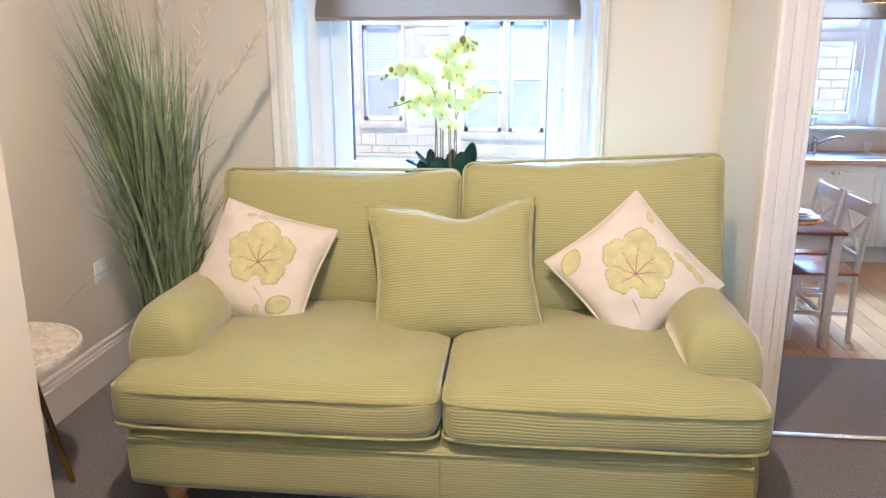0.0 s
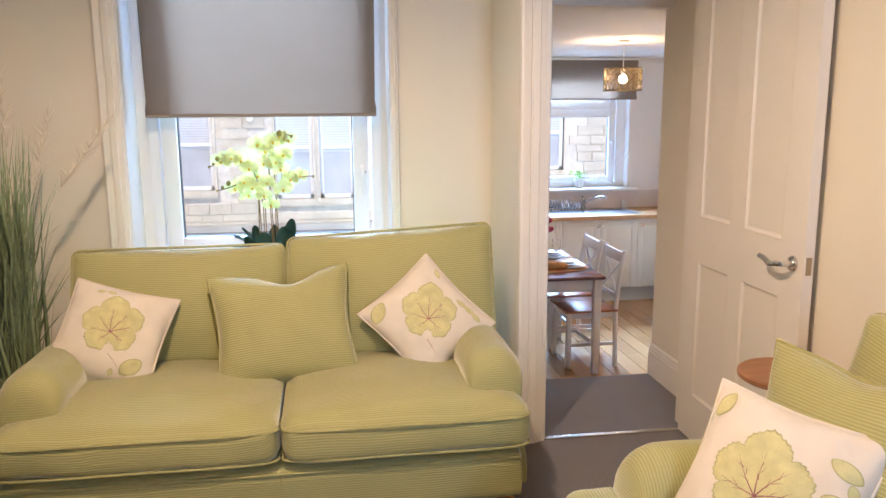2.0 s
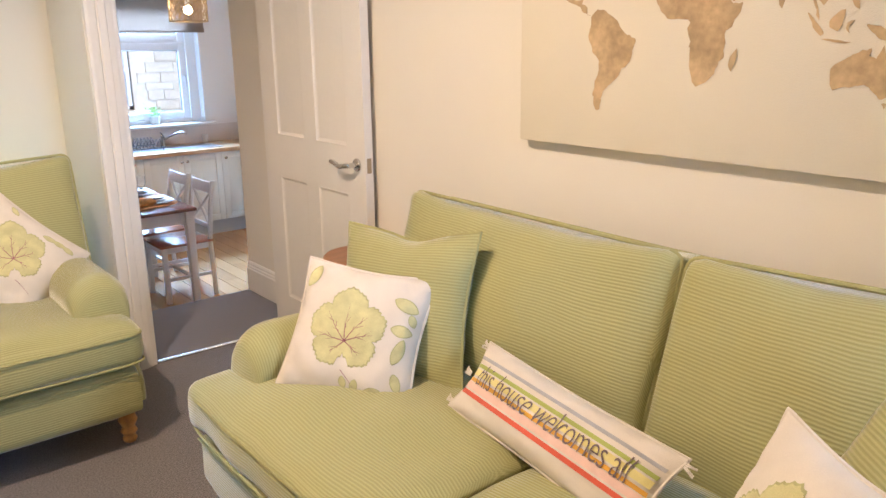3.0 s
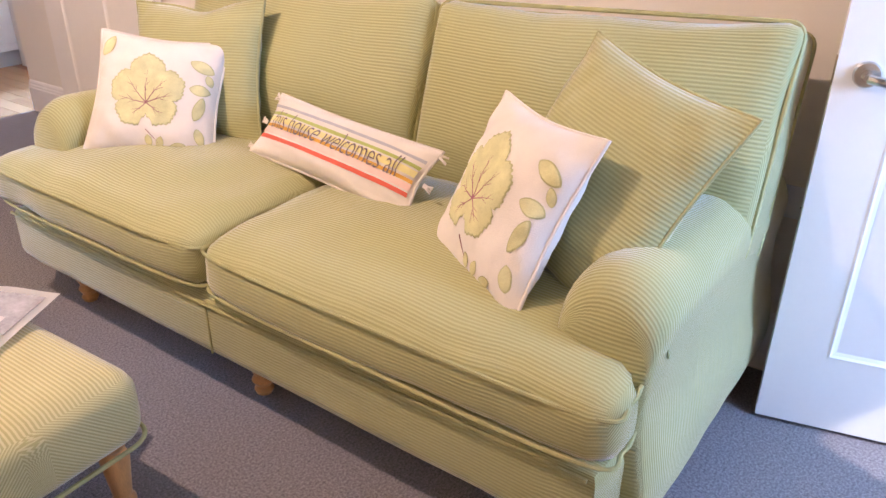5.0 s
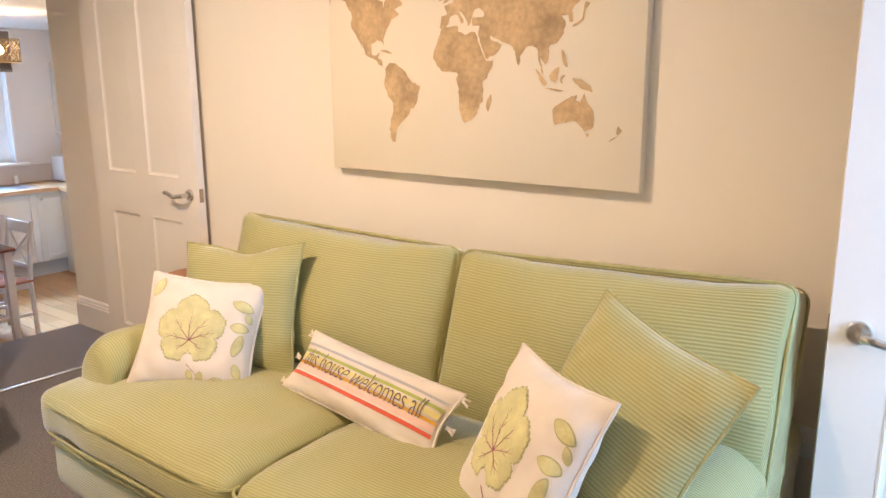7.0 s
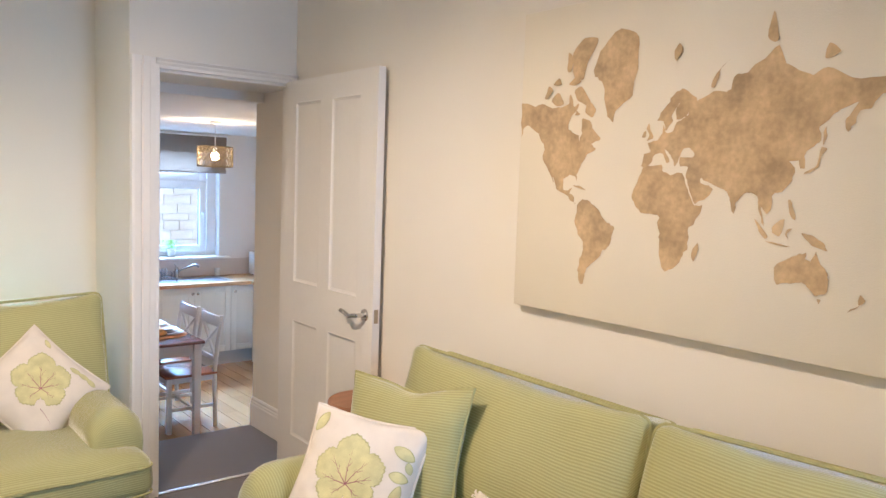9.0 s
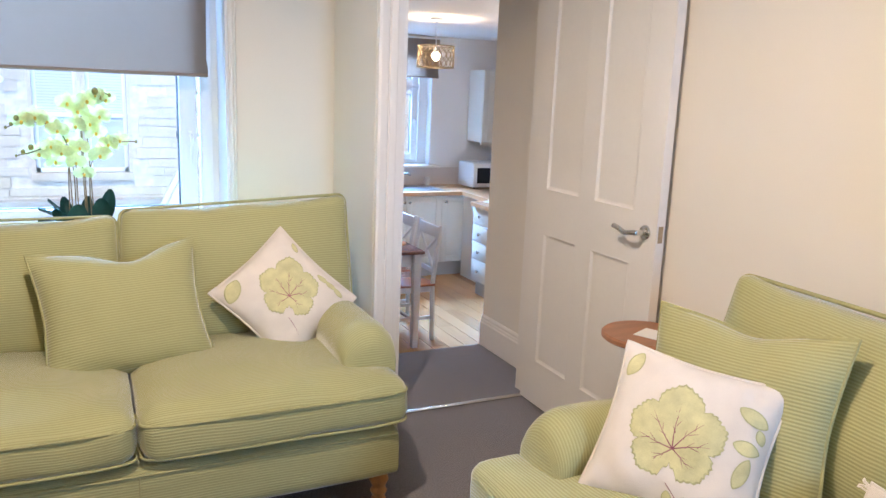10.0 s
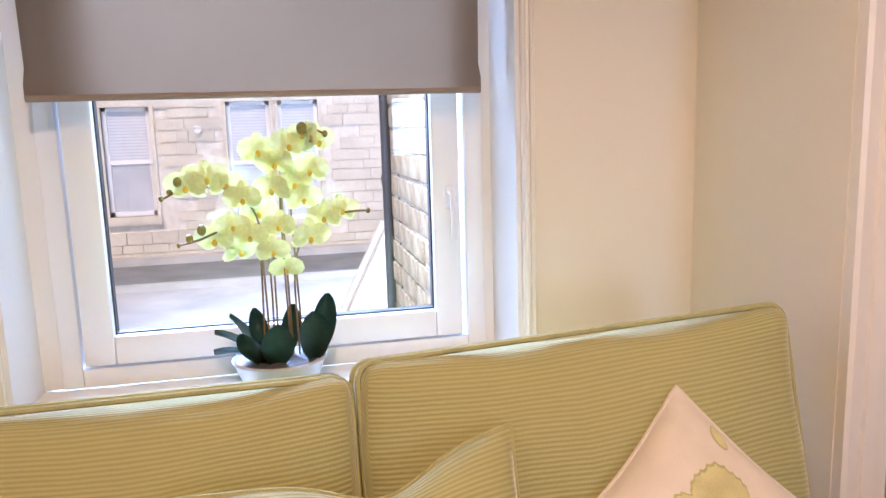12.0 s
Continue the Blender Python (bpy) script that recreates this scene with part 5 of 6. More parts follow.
z = -0.62
while z < 3.6:
    x, hh = -6.2, rnd.uniform(0.13, 0.19)
    while x < 9:
        ln = rnd.uniform(0.25, 0.62)
        if not any(w[0] - 0.06 < x + ln and x < w[1] + 0.06 and w[2] - 0.14 < z + hh and z < w[3] + 0.16 for w in HWIN):
            add_box(stones, x, x + ln - 0.012, HY - rnd.uniform(0.0, 0.012), HY + 0.04, z, z + hh - 0.012)
        x += ln
    z += hh
tagged(part("stone_courses", stones, STONE, house, "coursed pale sandstone blocks", smooth=False), kind="stuff")
roof = part("roof", box(-14.3, 14.3, HY - 0.3, HY + 5, 5.2, 5.45), ASPHALT, house, "dark slate roof edge")
for x0, x1, z0, z1 in HWIN:
    w = part("window", boxes([(x0, x0 + 0.06, HY + 0.08, HY + 0.16, z0, z1), (x1 - 0.06, x1, HY + 0.08, HY + 0.16, z0, z1), (x0, x1, HY + 0.08, HY + 0.16, z0, z0 + 0.07), (x0, x1, HY + 0.08, HY + 0.16, z1 - 0.06, z1), (x0, x1, HY + 0.07, HY + 0.15, (z0 + z1) / 2 - 0.03, (z0 + z1) / 2 + 0.03)]), FRAME_W, house, "white sash window frame", smooth=False)
    part("surround", boxes([(x0 - 0.055, x0, HY - 0.012, HY + 0.1, z0, z1), (x1, x1 + 0.055, HY - 0.012, HY + 0.1, z0, z1), (x0 - 0.058, x1 + 0.058, HY - 0.015, HY + 0.1, z1, z1 + 0.16)]), STONE, w, "smooth stone surround", smooth=False)
    part("sill", box(x0 - 0.058, x1 + 0.058, HY - 0.06, HY + 0.1, z0 - 0.13, z0, bevel=0.01), STONE, w)
    part("pane", box(x0 + 0.05, x1 - 0.05, HY + 0.115, HY + 0.12, z0 + 0.05, z1 - 0.05), SKY_PANE, w)
    part("inner_blind", boxes([(x0 + 0.06, x1 - 0.06, HY + 0.108, HY + 0.113, z0 + 0.45 * (z1 - z0) + 0.045 * k, z0 + 0.45 * (z1 - z0) + 0.045 * k + 0.036) for k in range(int((z1 - z0) * 0.5 / 0.045))]), SLAT, w, "pale slatted blind", smooth=False)
vent = thing("boiler_vent", pose(-0.92, HY - 0.02, 1.35), "small round boiler vent on the house wall", "vent")
part("ring", lathe([(0.0, 0), (0.06, 0), (0.06, 0.05), (0.045, 0.05), (0.04, 0.02), (0, 0.02)], 20), FRAME_W, vent)
vent.matrix_world = pose(-0.92, HY - 0.015, 1.35, 90, 0, 0)

BLACK_IRON = mat("black_iron", (0.035, 0.037, 0.042), 0.5, vary=0.2, scale=10)
pipe = thing("downpipe", pose(1.035, 7.62, -0.62), "black iron downpipe on the stone wall", "downpipe")
part("pipe", tube([(0, 0, 0), (0, 0, 2.9)], 0.038, 14), BLACK_IRON, pipe)
part("cable", tube([(0.05, -0.30, 0.1), (0.05, -0.30, 2.8)], 0.011, 8), BLACK_IRON, pipe)
for zz in (0.4, 1.5, 2.5):
    part("collar", tube([(0, 0, zz), (0, 0, zz + 0.07)], 0.046, 14), BLACK_IRON, pipe)
yard_wall = thing("yard_wall", pose(0, 0, 0), "low stone yard wall with a sloping stone coping", "wall")
bm = bmesh.new()
vs = [bm.verts.new(p) for p in ((0.72, 8.2, -0.62), (1.1, 8.2, -0.62), (1.1, 8.2, 0.45), (0.72, 8.2, -0.30), (0.72, 8.4, -0.62), (1.1, 8.4, -0.62), (1.1, 8.4, 0.45), (0.72, 8.4, -0.30))]
for q in ((0, 1, 2, 3), (4, 5, 6, 7), (0, 1, 5, 4), (1, 2, 6, 5), (2, 3, 7, 6), (3, 0, 4, 7)):
    bm.faces.new([vs[i] for i in q])
part("stonework", bm, STONE, yard_wall, smooth=False)
part("coping", tube([(0.70, 8.3, -0.30), (1.1, 8.3, 0.48)], 0.05, 6), STONE, yard_wall)

# ---- kitchen ----
UNIT = mat("cream_cabinet_paint", (0.72, 0.68, 0.60), 0.42, vary=0.03, scale=4, bump=0.03)
PLINTH = mat("grey_cream_plinth", (0.52, 0.50, 0.46), 0.5, vary=0.04)
BEECH = mat("beech_worktop", (0.55, 0.31, 0.15), 0.35, vary=0.2, scale=14, stretch=(1, 8, 8))
STEEL = mat("brushed_steel", (0.55, 0.56, 0.58), 0.28, 1.0, vary=0.06, scale=5, stretch=(1, 12, 1))
OVEN_GLASS = mat("black_oven_glass", (0.015, 0.015, 0.017), 0.08, vary=0.1)
WHITE_GLOSS = mat("white_enamel", (0.80, 0.79, 0.77), 0.25, vary=0.02)
PORCELAIN = mat("white_porcelain", (0.78, 0.75, 0.71), 0.2, vary=0.03)
TABLE_TOP = mat("dark_red_wood", (0.16, 0.055, 0.035), 0.25, vary=0.25, scale=6, stretch=(1, 8, 1))
CHAIR_WHITE = mat("off_white_furniture_paint", (0.72, 0.69, 0.66), 0.4, vary=0.03)
SEAT_WOOD = mat("red_brown_seat", (0.30, 0.10, 0.045), 0.25, vary=0.2, scale=7, stretch=(1, 8, 1))
BREAD = mat("crusty_bread", (0.48, 0.25, 0.09), 0.8, vary=0.35, scale=20, bump=0.5, bump_scale=40)
MAT_ORANGE = mat("woven_orange_mat", (0.52, 0.26, 0.12), 0.9, vary=0.15, scale=40)
RED_FLOWER = mat("crimson_flower", (0.42, 0.03, 0.09), 0.7, vary=0.3, scale=30)
GREEN = mat("fresh_green_leaf", (0.16, 0.36, 0.05), 0.5, vary=0.3, scale=30)
TILE = mat("pale_wall_tile", (0.70, 0.62, 0.56), 0.3, vary=0.04, scale=3)
WT = KF + 0.90


def knob(door, place, normal):
    k = part("knob", lathe([(0, 0), (0.007, 0), (0.006, 0.012), (0.015, 0.016), (0.016, 0.022), (0.009, 0.027), (0, 0.027)], 16), CHROME, door, "round chrome knob")
    q = Vector(normal).to_track_quat("Z", "Y").to_matrix().to_4x4()
    k.data.transform(Matrix.Translation(place) @ q)


def shaker_door(parent, m, w, h, knob_at):
    """A framed door: local x its width, z its height, front at y = -0.02."""
    f = 0.062
    rows = [(0, f, -0.02, 0, 0, h), (w - f, w, -0.02, 0, 0, h), (f, w - f, -0.02, 0, 0, f), (f, w - f, -0.02, 0, h - f, h), (f, w - f, -0.012, 0, f, h - f)] if h > 0.3 else [(0, w, -0.02, 0, 0, h)]
    bm = boxes(rows, bevel=0.002)
    bm.transform(m)
    d = part("door" if h > 0.3 else "drawer", bm, UNIT, parent)
    if knob_at:
        knob(d, m @ Vector((knob_at[0], -0.02, knob_at[1])), m.to_3x3() @ Vector((0, -1, 0)))
    return d


def base_unit(m, w, doors, label, depth=0.56):
    u = thing("base_unit", m, label, "cabinet", "kitchen units")
    part("body", boxes([(0.0, w, 0.02, depth, 0.15, 0.858)]), UNIT, u, smooth=False)
    part("plinth", box(0, w, 0.06, 0.08, 0.0, 0.149), PLINTH, u)
    n = len(doors)
    for i, kx in enumerate(doors):
        dw = w / n
        shaker_door(u, Matrix.Translation((i * dw + 0.0015, 0.019, 0.153)), dw - 0.003, 0.70, (kx * dw, 0.64))
    return u


for x0, x1, ds in ((1.32, 1.52, (0.8,)), (1.52, 2.32, (0.92, 0.08)), (2.32, 2.72, (0.10,)), (2.72, 3.51, (0.93, 0.07)), (3.51, 3.90, (0.10,))):
    base_unit(pose(x0, 6.97, KF), x1 - x0, ds, "cream shaker base unit under the worktop")
drawer_unit = thing("drawer_unit", pose(3.50, 6.24, KF, 0, 0, -90), "cream drawer unit with four chrome knobs", "cabinet", "kitchen units")
part("body", box(0.0, 0.30, 0.02, 0.58, 0.15, 0.858), UNIT, drawer_unit, smooth=False)
part("plinth", box(0, 0.30, 0.06, 0.08, 0.0, 0.149), PLINTH, drawer_unit)
for i, (z0, hh) in enumerate(((0.153, 0.20), (0.357, 0.165), (0.526, 0.165), (0.695, 0.16))):
    shaker_door(drawer_unit, Matrix.Translation((0.0015, 0.019, z0)), 0.297, hh, (0.15, hh / 2))
oven = thing("oven", pose(3.50, 5.94, KF, 0, 0, -90), "black glass built-in oven with a steel panel", "oven")
part("body", box(0.0, 0.60, 0.02, 0.58, 0.15, 0.858), UNIT, oven, smooth=False)
part("plinth", box(0, 0.60, 0.06, 0.08, 0.0, 0.149), PLINTH, oven)
part("lower_panel", box(0.002, 0.598, 0.0, 0.019, 0.153, 0.27, bevel=0.002), UNIT, oven)
part("oven_door", box(0.003, 0.597, -0.005, 0.019, 0.275, 0.735, bevel=0.004), OVEN_GLASS, oven, "black glass oven door")
part("control_panel", box(0.003, 0.597, -0.004, 0.019, 0.74, 0.856, bevel=0.003), STEEL, oven, "steel control panel")
part("door_handle", tube([(0.05, -0.045, 0.70), (0.55, -0.045, 0.70)], 0.009, 10), STEEL, oven)
for hx in (0.06, 0.54):
    part("handle_post", tube([(hx, -0.045, 0.70), (hx, 0.0, 0.70)], 0.007, 8), STEEL, oven)
for hx in (0.10, 0.22, 0.38, 0.50):
    kn = part("dial", lathe([(0.018, 0), (0.016, 0.018), (0, 0.019)], 16), RUBBER, oven)
    kn.data.transform(Matrix.Translation((hx, -0.004, 0.80)) @ Matrix.Rotation(radians(90), 4, "X"))
towel = thing("tea_towel", pose(3.50, 5.80, KF, 0, 0, -90), "white checked tea towel over the oven handle", "towel")
bm = bmesh.new()
g = []
for i in range(15):
    z = 0.71 - 0.36 * i / 14
    g.append([bm.verts.new((0.02 + 0.20 * j / 10, -0.058 - 0.006 * math.sin(j * 1.4) * i / 14, z - 0.008 * math.sin(j * 0.7))) for j in range(11)])
for a, b in zip(g, g[1:]):
    for j in range(10):
        bm.faces.new((a[j], a[j + 1], b[j + 1], b[j]))
bmesh.ops.solidify(bm, geom=bm.faces[:], thickness=0.004)
part("cloth", bm, mat("white_cotton", (0.76, 0.74, 0.71), 0.9, vary=0.08, scale=40, bump=0.3), towel)
end_unit = base_unit(pose(3.50, 5.34, KF, 0, 0, -90), 0.50, (0.12,), "cream shaker base unit beside the oven")
structure("worktop_window", boxes([(1.31, 4.74, 6.93, 7.545, WT - 0.04, WT), (3.72, 4.74, 6.25, 6.93, WT - 0.04, WT)], bevel=0.003), BEECH, "beech block worktop under the window")
structure("worktop_oven", box(3.465, 4.115, 4.82, 6.248, WT - 0.04, WT, bevel=0.004), BEECH, "beech block worktop beside the hob")
corner = thing("corner_panel", pose(0, 0, 0), "cream filler panel in the unit corner", "panel")
part("board", boxes([(3.90, 4.7, 6.98, 7.5, KF, WT - 0.042), (3.76, 4.7, 6.26, 6.97, KF, WT - 0.042)]), UNIT, corner, smooth=False)
hob = thing("hob", pose(3.80, 5.64, WT), "black glass hob set in the worktop", "hob")
part("glass_top", box(-0.25, 0.25, -0.29, 0.29, 0.0, 0.006, bevel=0.002), OVEN_GLASS, hob)
board = thing("chopping_board", pose(3.72, 6.08, WT + 0.001, 0, 0, 4), "white rectangular chopping board on the worktop", "chopping board")
part("slab", box(-0.15, 0.15, -0.11, 0.11, 0, 0.012, bevel=0.004), WHITE_GLOSS, board)
splash = thing("splashback", pose(4.115, 5.64, WT), "brushed steel splashback behind the hob", "splashback")
part("sheet", box(-0.008, 0.0, -0.30, 0.30, 0.0, 0.74), STEEL, splash, smooth=False)
hood = thing("cooker_hood", pose(3.87, 5.64, 1.17), "stainless steel chimney cooker hood", "cooker hood")
bm = bmesh.new()
lo = [(-0.25, -0.30, 0.05), (0.245, -0.30, 0.05), (0.245, 0.30, 0.05), (-0.25, 0.30, 0.05)]
hi = [(0.02, -0.10, 0.22), (0.245, -0.10, 0.22), (0.245, 0.10, 0.22), (0.02, 0.10, 0.22)]
va, vb = [bm.verts.new(p) for p in lo], [bm.verts.new(p) for p in hi]
for i in range(4):
    bm.faces.new((va[i], va[(i + 1) % 4], vb[(i + 1) % 4], vb[i]))
bm.faces.new(vb), bm.faces.new(va[::-1])
part("canopy", bm, STEEL, hood, smooth=False)
part("lip", box(-0.25, 0.245, -0.30, 0.30, 0.0, 0.05, bevel=0.002), STEEL, hood, smooth=False)
part("duct", box(0.03, 0.245, -0.095, 0.095, 0.22, 0.82), STEEL, hood, smooth=False)
wall_unit = thing("wall_unit", pose(4.06, 7.20, 0.90), "cream shaker wall cupboard over the microwave", "cabinet", "kitchen units")
part("body", box(0, 0.66, 0.02, 0.345, 0, 0.76), UNIT, wall_unit, smooth=False)
part("light_rail", box(-0.005, 0.66, -0.003, 0.02, -0.03, 0.0), UNIT, wall_unit)
shaker_door(wall_unit, Matrix.Translation((0.002, 0.019, 0.003)), 0.46, 0.754, (0.40, 0.07))
shaker_door(wall_unit, Matrix.Translation((0.466, 0.019, 0.003)), 0.19, 0.754, None)
micro = thing("microwave", pose(3.93, 7.10, WT), "white microwave oven on the worktop", "microwave")
part("body", box(0, 0.47, 0.012, 0.36, 0.012, 0.272, bevel=0.006), WHITE_GLOSS, micro)
md = part("microwave_door", box(0.005, 0.345, -0.004, 0.012, 0.02, 0.265, bevel=0.004), WHITE_GLOSS, micro)
part("viewing_pane", box(0.045, 0.305, -0.007, -0.003, 0.06, 0.225), OVEN_GLASS, md, "dark viewing pane")
part("control_panel", box(0.35, 0.465, -0.002, 0.012, 0.02, 0.265, bevel=0.003), WHITE_GLOSS, micro)
for z in (0.09, 0.19):
    kn = part("dial", lathe([(0.024, 0), (0.022, 0.014), (0, 0.016)], 18), WHITE_GLOSS, micro)
    kn.data.transform(Matrix.Translation((0.408, -0.002, z)) @ Matrix.Rotation(radians(90), 4, "X"))
for fx in (0.04, 0.43):
    for fy in (0.05, 0.32):
        part("rubber_foot", lathe([(0.012, 0), (0.012, 0.013)], 10, at=(fx, fy, 0)), RUBBER, micro)
sink = thing("sink", pose(3.07, 7.23, WT), "stainless steel sink and drainer", "sink")
part("rim", boxes([(-0.50, 0.50, -0.21, -0.17, 0, 0.007), (-0.50, 0.50, 0.17, 0.21, 0, 0.007), (0.44, 0.50, -0.17, 0.17, 0, 0.007), (-0.50, 0.02, -0.17, 0.17, 0, 0.005)], bevel=0.003), STEEL, sink)
# no recess: the bowl's shade is a flat plate of darker steel
part("bowl", box(0.02, 0.44, -0.17, 0.17, 0.0, 0.002), mat("shaded_steel_bowl", (0.35, 0.37, 0.42), 0.3, 1.0), sink, "flat plate in darker steel, shade of a bowl painted in")
for k in range(9):
    part("drain_rib", box(-0.45, -0.03, -0.14 + 0.032 * k, -0.132 + 0.032 * k, 0.004, 0.008), STEEL, sink)
tap = thing("mixer_tap", pose(3.10, 7.46, WT), "chrome mixer tap behind the sink", "tap")
part("body", lathe([(0.026, 0), (0.024, 0.01), (0.020, 0.03), (0.020, 0.09), (0.023, 0.10), (0.015, 0.12), (0, 0.12)], 20), CHROME, tap)
part("spout", tube(curve_points([(0, 0, 0.06), (0.06, -0.06, 0.11), (0.13, -0.13, 0.145), (0.17, -0.17, 0.145), (0.175, -0.175, 0.125)], 6), 0.011, 10), CHROME, tap)
part("lever", tube([(0, 0, 0.115), (-0.03, -0.03, 0.15)], 0.007, 8), CHROME, tap)
cup = thing("soap_dish", pose(3.56, 7.47, WT), "small clear tumbler beside the sink", "tumbler")
part("cup", lathe([(0.028, 0), (0.032, 0.09), (0.030, 0.09), (0.026, 0.006), (0, 0.006)], 18), PORCELAIN, cup)
rack = thing("dish_rack", pose(2.78, 7.24, WT + 0.008), "black wire dish rack on the drainer", "dish rack")
for k in range(11):
    part("wire", tube(curve_points([(-0.17 + 0.034 * k, -0.15, 0.03), (-0.17 + 0.034 * k, -0.13, 0.11), (-0.17 + 0.034 * k, 0.0, 0.03), (-0.17 + 0.034 * k, 0.13, 0.11), (-0.17 + 0.034 * k, 0.15, 0.03)], 4), 0.003, 5), BLACK_IRON, rack)
part("frame", tube([(-0.2, -0.16, 0.03), (0.2, -0.16, 0.03), (0.2, 0.16, 0.03), (-0.2, 0.16, 0.03)], 0.005, 6, closed=True), BLACK_IRON, rack)
for fx in (-0.19, 0.19):
    for fy in (-0.15, 0.15):
        part("foot", tube([(fx, fy, 0), (fx, fy, 0.03)], 0.004, 6), BLACK_IRON, rack)
structure("window_sill_kitchen", box(KW0 - 0.1, 3.71, 7.46, 7.72, 0.60, 0.628, bevel=0.006), TRIM, "white-painted kitchen window board")
structure("splash_tiles", boxes([(1.32, 4.74, 7.538, 7.549, WT + 0.002, 0.598)]), TILE, "pale tiled upstand over the worktop")
window_unit("window_2", KW0, KW1, 0.63, KWZ1, 7.70, "white plastic kitchen window over the sink", [(KW0 + 0.04, 2.42, 0.67, 1.45), (2.42, 3.50, 0.67, 1.45), (KW0 + 0.04, 3.50, 1.47, 1.90)], 1.46, 3.46, 1.09)
structure("window_reveal_kitchen", boxes([(3.51, KW1, 7.66, 7.74, 0.63, KWZ1), (KW1 - 0.01, KW1, 7.555, 7.86, 0.63, KWZ1)]), REVEAL, "white-painted kitchen window reveal")
roller_blind("roller_blind", 2.0, 3.675, 7.515, 1.555, 1.965, "taupe roller blind above the kitchen window")
herb = thing("herb_pot", pose(3.09, 7.60, 0.628), "small green herb in a grey pot", "plant")
part("pot", lathe([(0, 0), (0.042, 0), (0.055, 0.085), (0.048, 0.085), (0.046, 0.075), (0, 0.075)], 20), PLINTH, herb, "grey pot")
bm = bmesh.new()
for i in range(160):
    a, r = rnd.uniform(0, 2 * math.pi), abs(rnd.gauss(0, 0.04))
    x, y, zt = r * math.cos(a) * 1.3, r * math.sin(a), rnd.uniform(0.10, 0.175)
    s = 0.011
    v = [bm.verts.new((x + rnd.uniform(-s, s), y + rnd.uniform(-s, s), zt + rnd.uniform(-s, s))) for _ in range(4)]
    bm.faces.new(v[:3]), bm.faces.new(v[1:])
tagged(part("leaves", bm, GREEN, herb, "small bright green leaves", smooth=False), kind="stuff")

# pendant lamp
SHADE = mat("pierced_brass_shade", (0.26, 0.20, 0.12), 0.4, 0.9, vary=0.15, scale=20)
pend = thing("pendant_lamp", pose(2.80, 5.70, 0), "pierced metal drum pendant lamp, lit", "pendant lamp")
part("canopy", lathe([(0, 1.99), (0.05, 1.99), (0.05, 1.972), (0.02, 1.965), (0, 1.965)], 24), UPVC, pend)
part("cord", tube([(0, 0, 1.966), (0, 0, 1.76)], 0.004, 6), UPVC, pend)
SR, SZ0, SZ1 = 0.148, 1.602, 1.772
part("top_ring", tube([(SR * math.cos(2 * math.pi * i / 40), SR * math.sin(2 * math.pi * i / 40), SZ1) for i in range(40)], 0.005, 6, closed=True), SHADE, pend)
part("bottom_ring", tube([(SR * math.cos(2 * math.pi * i / 40), SR * math.sin(2 * math.pi * i / 40), SZ0) for i in range(40)], 0.005, 6, closed=True), SHADE, pend)
bm = bmesh.new()
for i in range(0, 40, 2):
    for s in (-1, 1):
        pts = []
        for k in range(7):
            f = k / 6
            a = 2 * math.pi * (i + s * 1.2 * math.sin(f * math.pi * 2.5)) / 40
            pts.append((SR * math.cos(a), SR * math.sin(a), SZ0 + (SZ1 - SZ0) * f))
        tube(pts, 0.0035, 4, bm=bm)
tagged(part("lattice", bm, SHADE, pend, "pierced lattice wall"), kind="stuff")
for k in range(3):
    a = 2 * math.pi * k / 3
    part("spoke", tube([(0, 0, 1.76), (SR * math.cos(a), SR * math.sin(a), SZ1)], 0.003, 5), SHADE, pend)
bm = bmesh.new()
bmesh.ops.create_uvsphere(bm, u_segments=20, v_segments=12, radius=0.034, matrix=Matrix.Translation((0, 0, 1.69)))
bulb = part("bulb", bm, glowing("lit_bulb", (1.0, 0.72, 0.40), 30.0), pend, "glowing warm bulb")
bulb.visible_shadow = False
part("holder", lathe([(0.016, 1.72), (0.02, 1.74), (0.016, 1.765), (0.0, 1.765)], 14), UPVC, pend)

# dining table and chairs
table = thing("dining_table", pose(2.02, 5.42, KF), "white dining table with a dark wooden top", "table")
part("tabletop", box(-0.39, 0.39, -0.52, 0.52, 0.727, 0.75, bevel=0.004), TABLE_TOP, table, "dark red-brown top")
for sy in (-1, 1):
    part("apron", box(-0.33, 0.33, sy * 0.45 - 0.011, sy * 0.45 + 0.011, 0.63, 0.727), CHAIR_WHITE, table)
for sx in (-1, 1):
    part("apron", box(sx * 0.335 - 0.011, sx * 0.335 + 0.011, -0.45, 0.45, 0.63, 0.727), CHAIR_WHITE, table)
    for sy in (-1, 1):
        bm = box(sx * 0.345 - 0.03, sx * 0.345 + 0.03, sy * 0.465 - 0.03, sy * 0.465 + 0.03, 0, 0.727, bevel=0.004)
        for v in bm.verts:
            if v.co.z < 0.1:
                v.co.x = sx * 0.345 + (v.co.x - sx * 0.345) * 0.75
                v.co.y = sy * 0.465 + (v.co.y - sy * 0.465) * 0.75
        part("leg", bm, CHAIR_WHITE, table)


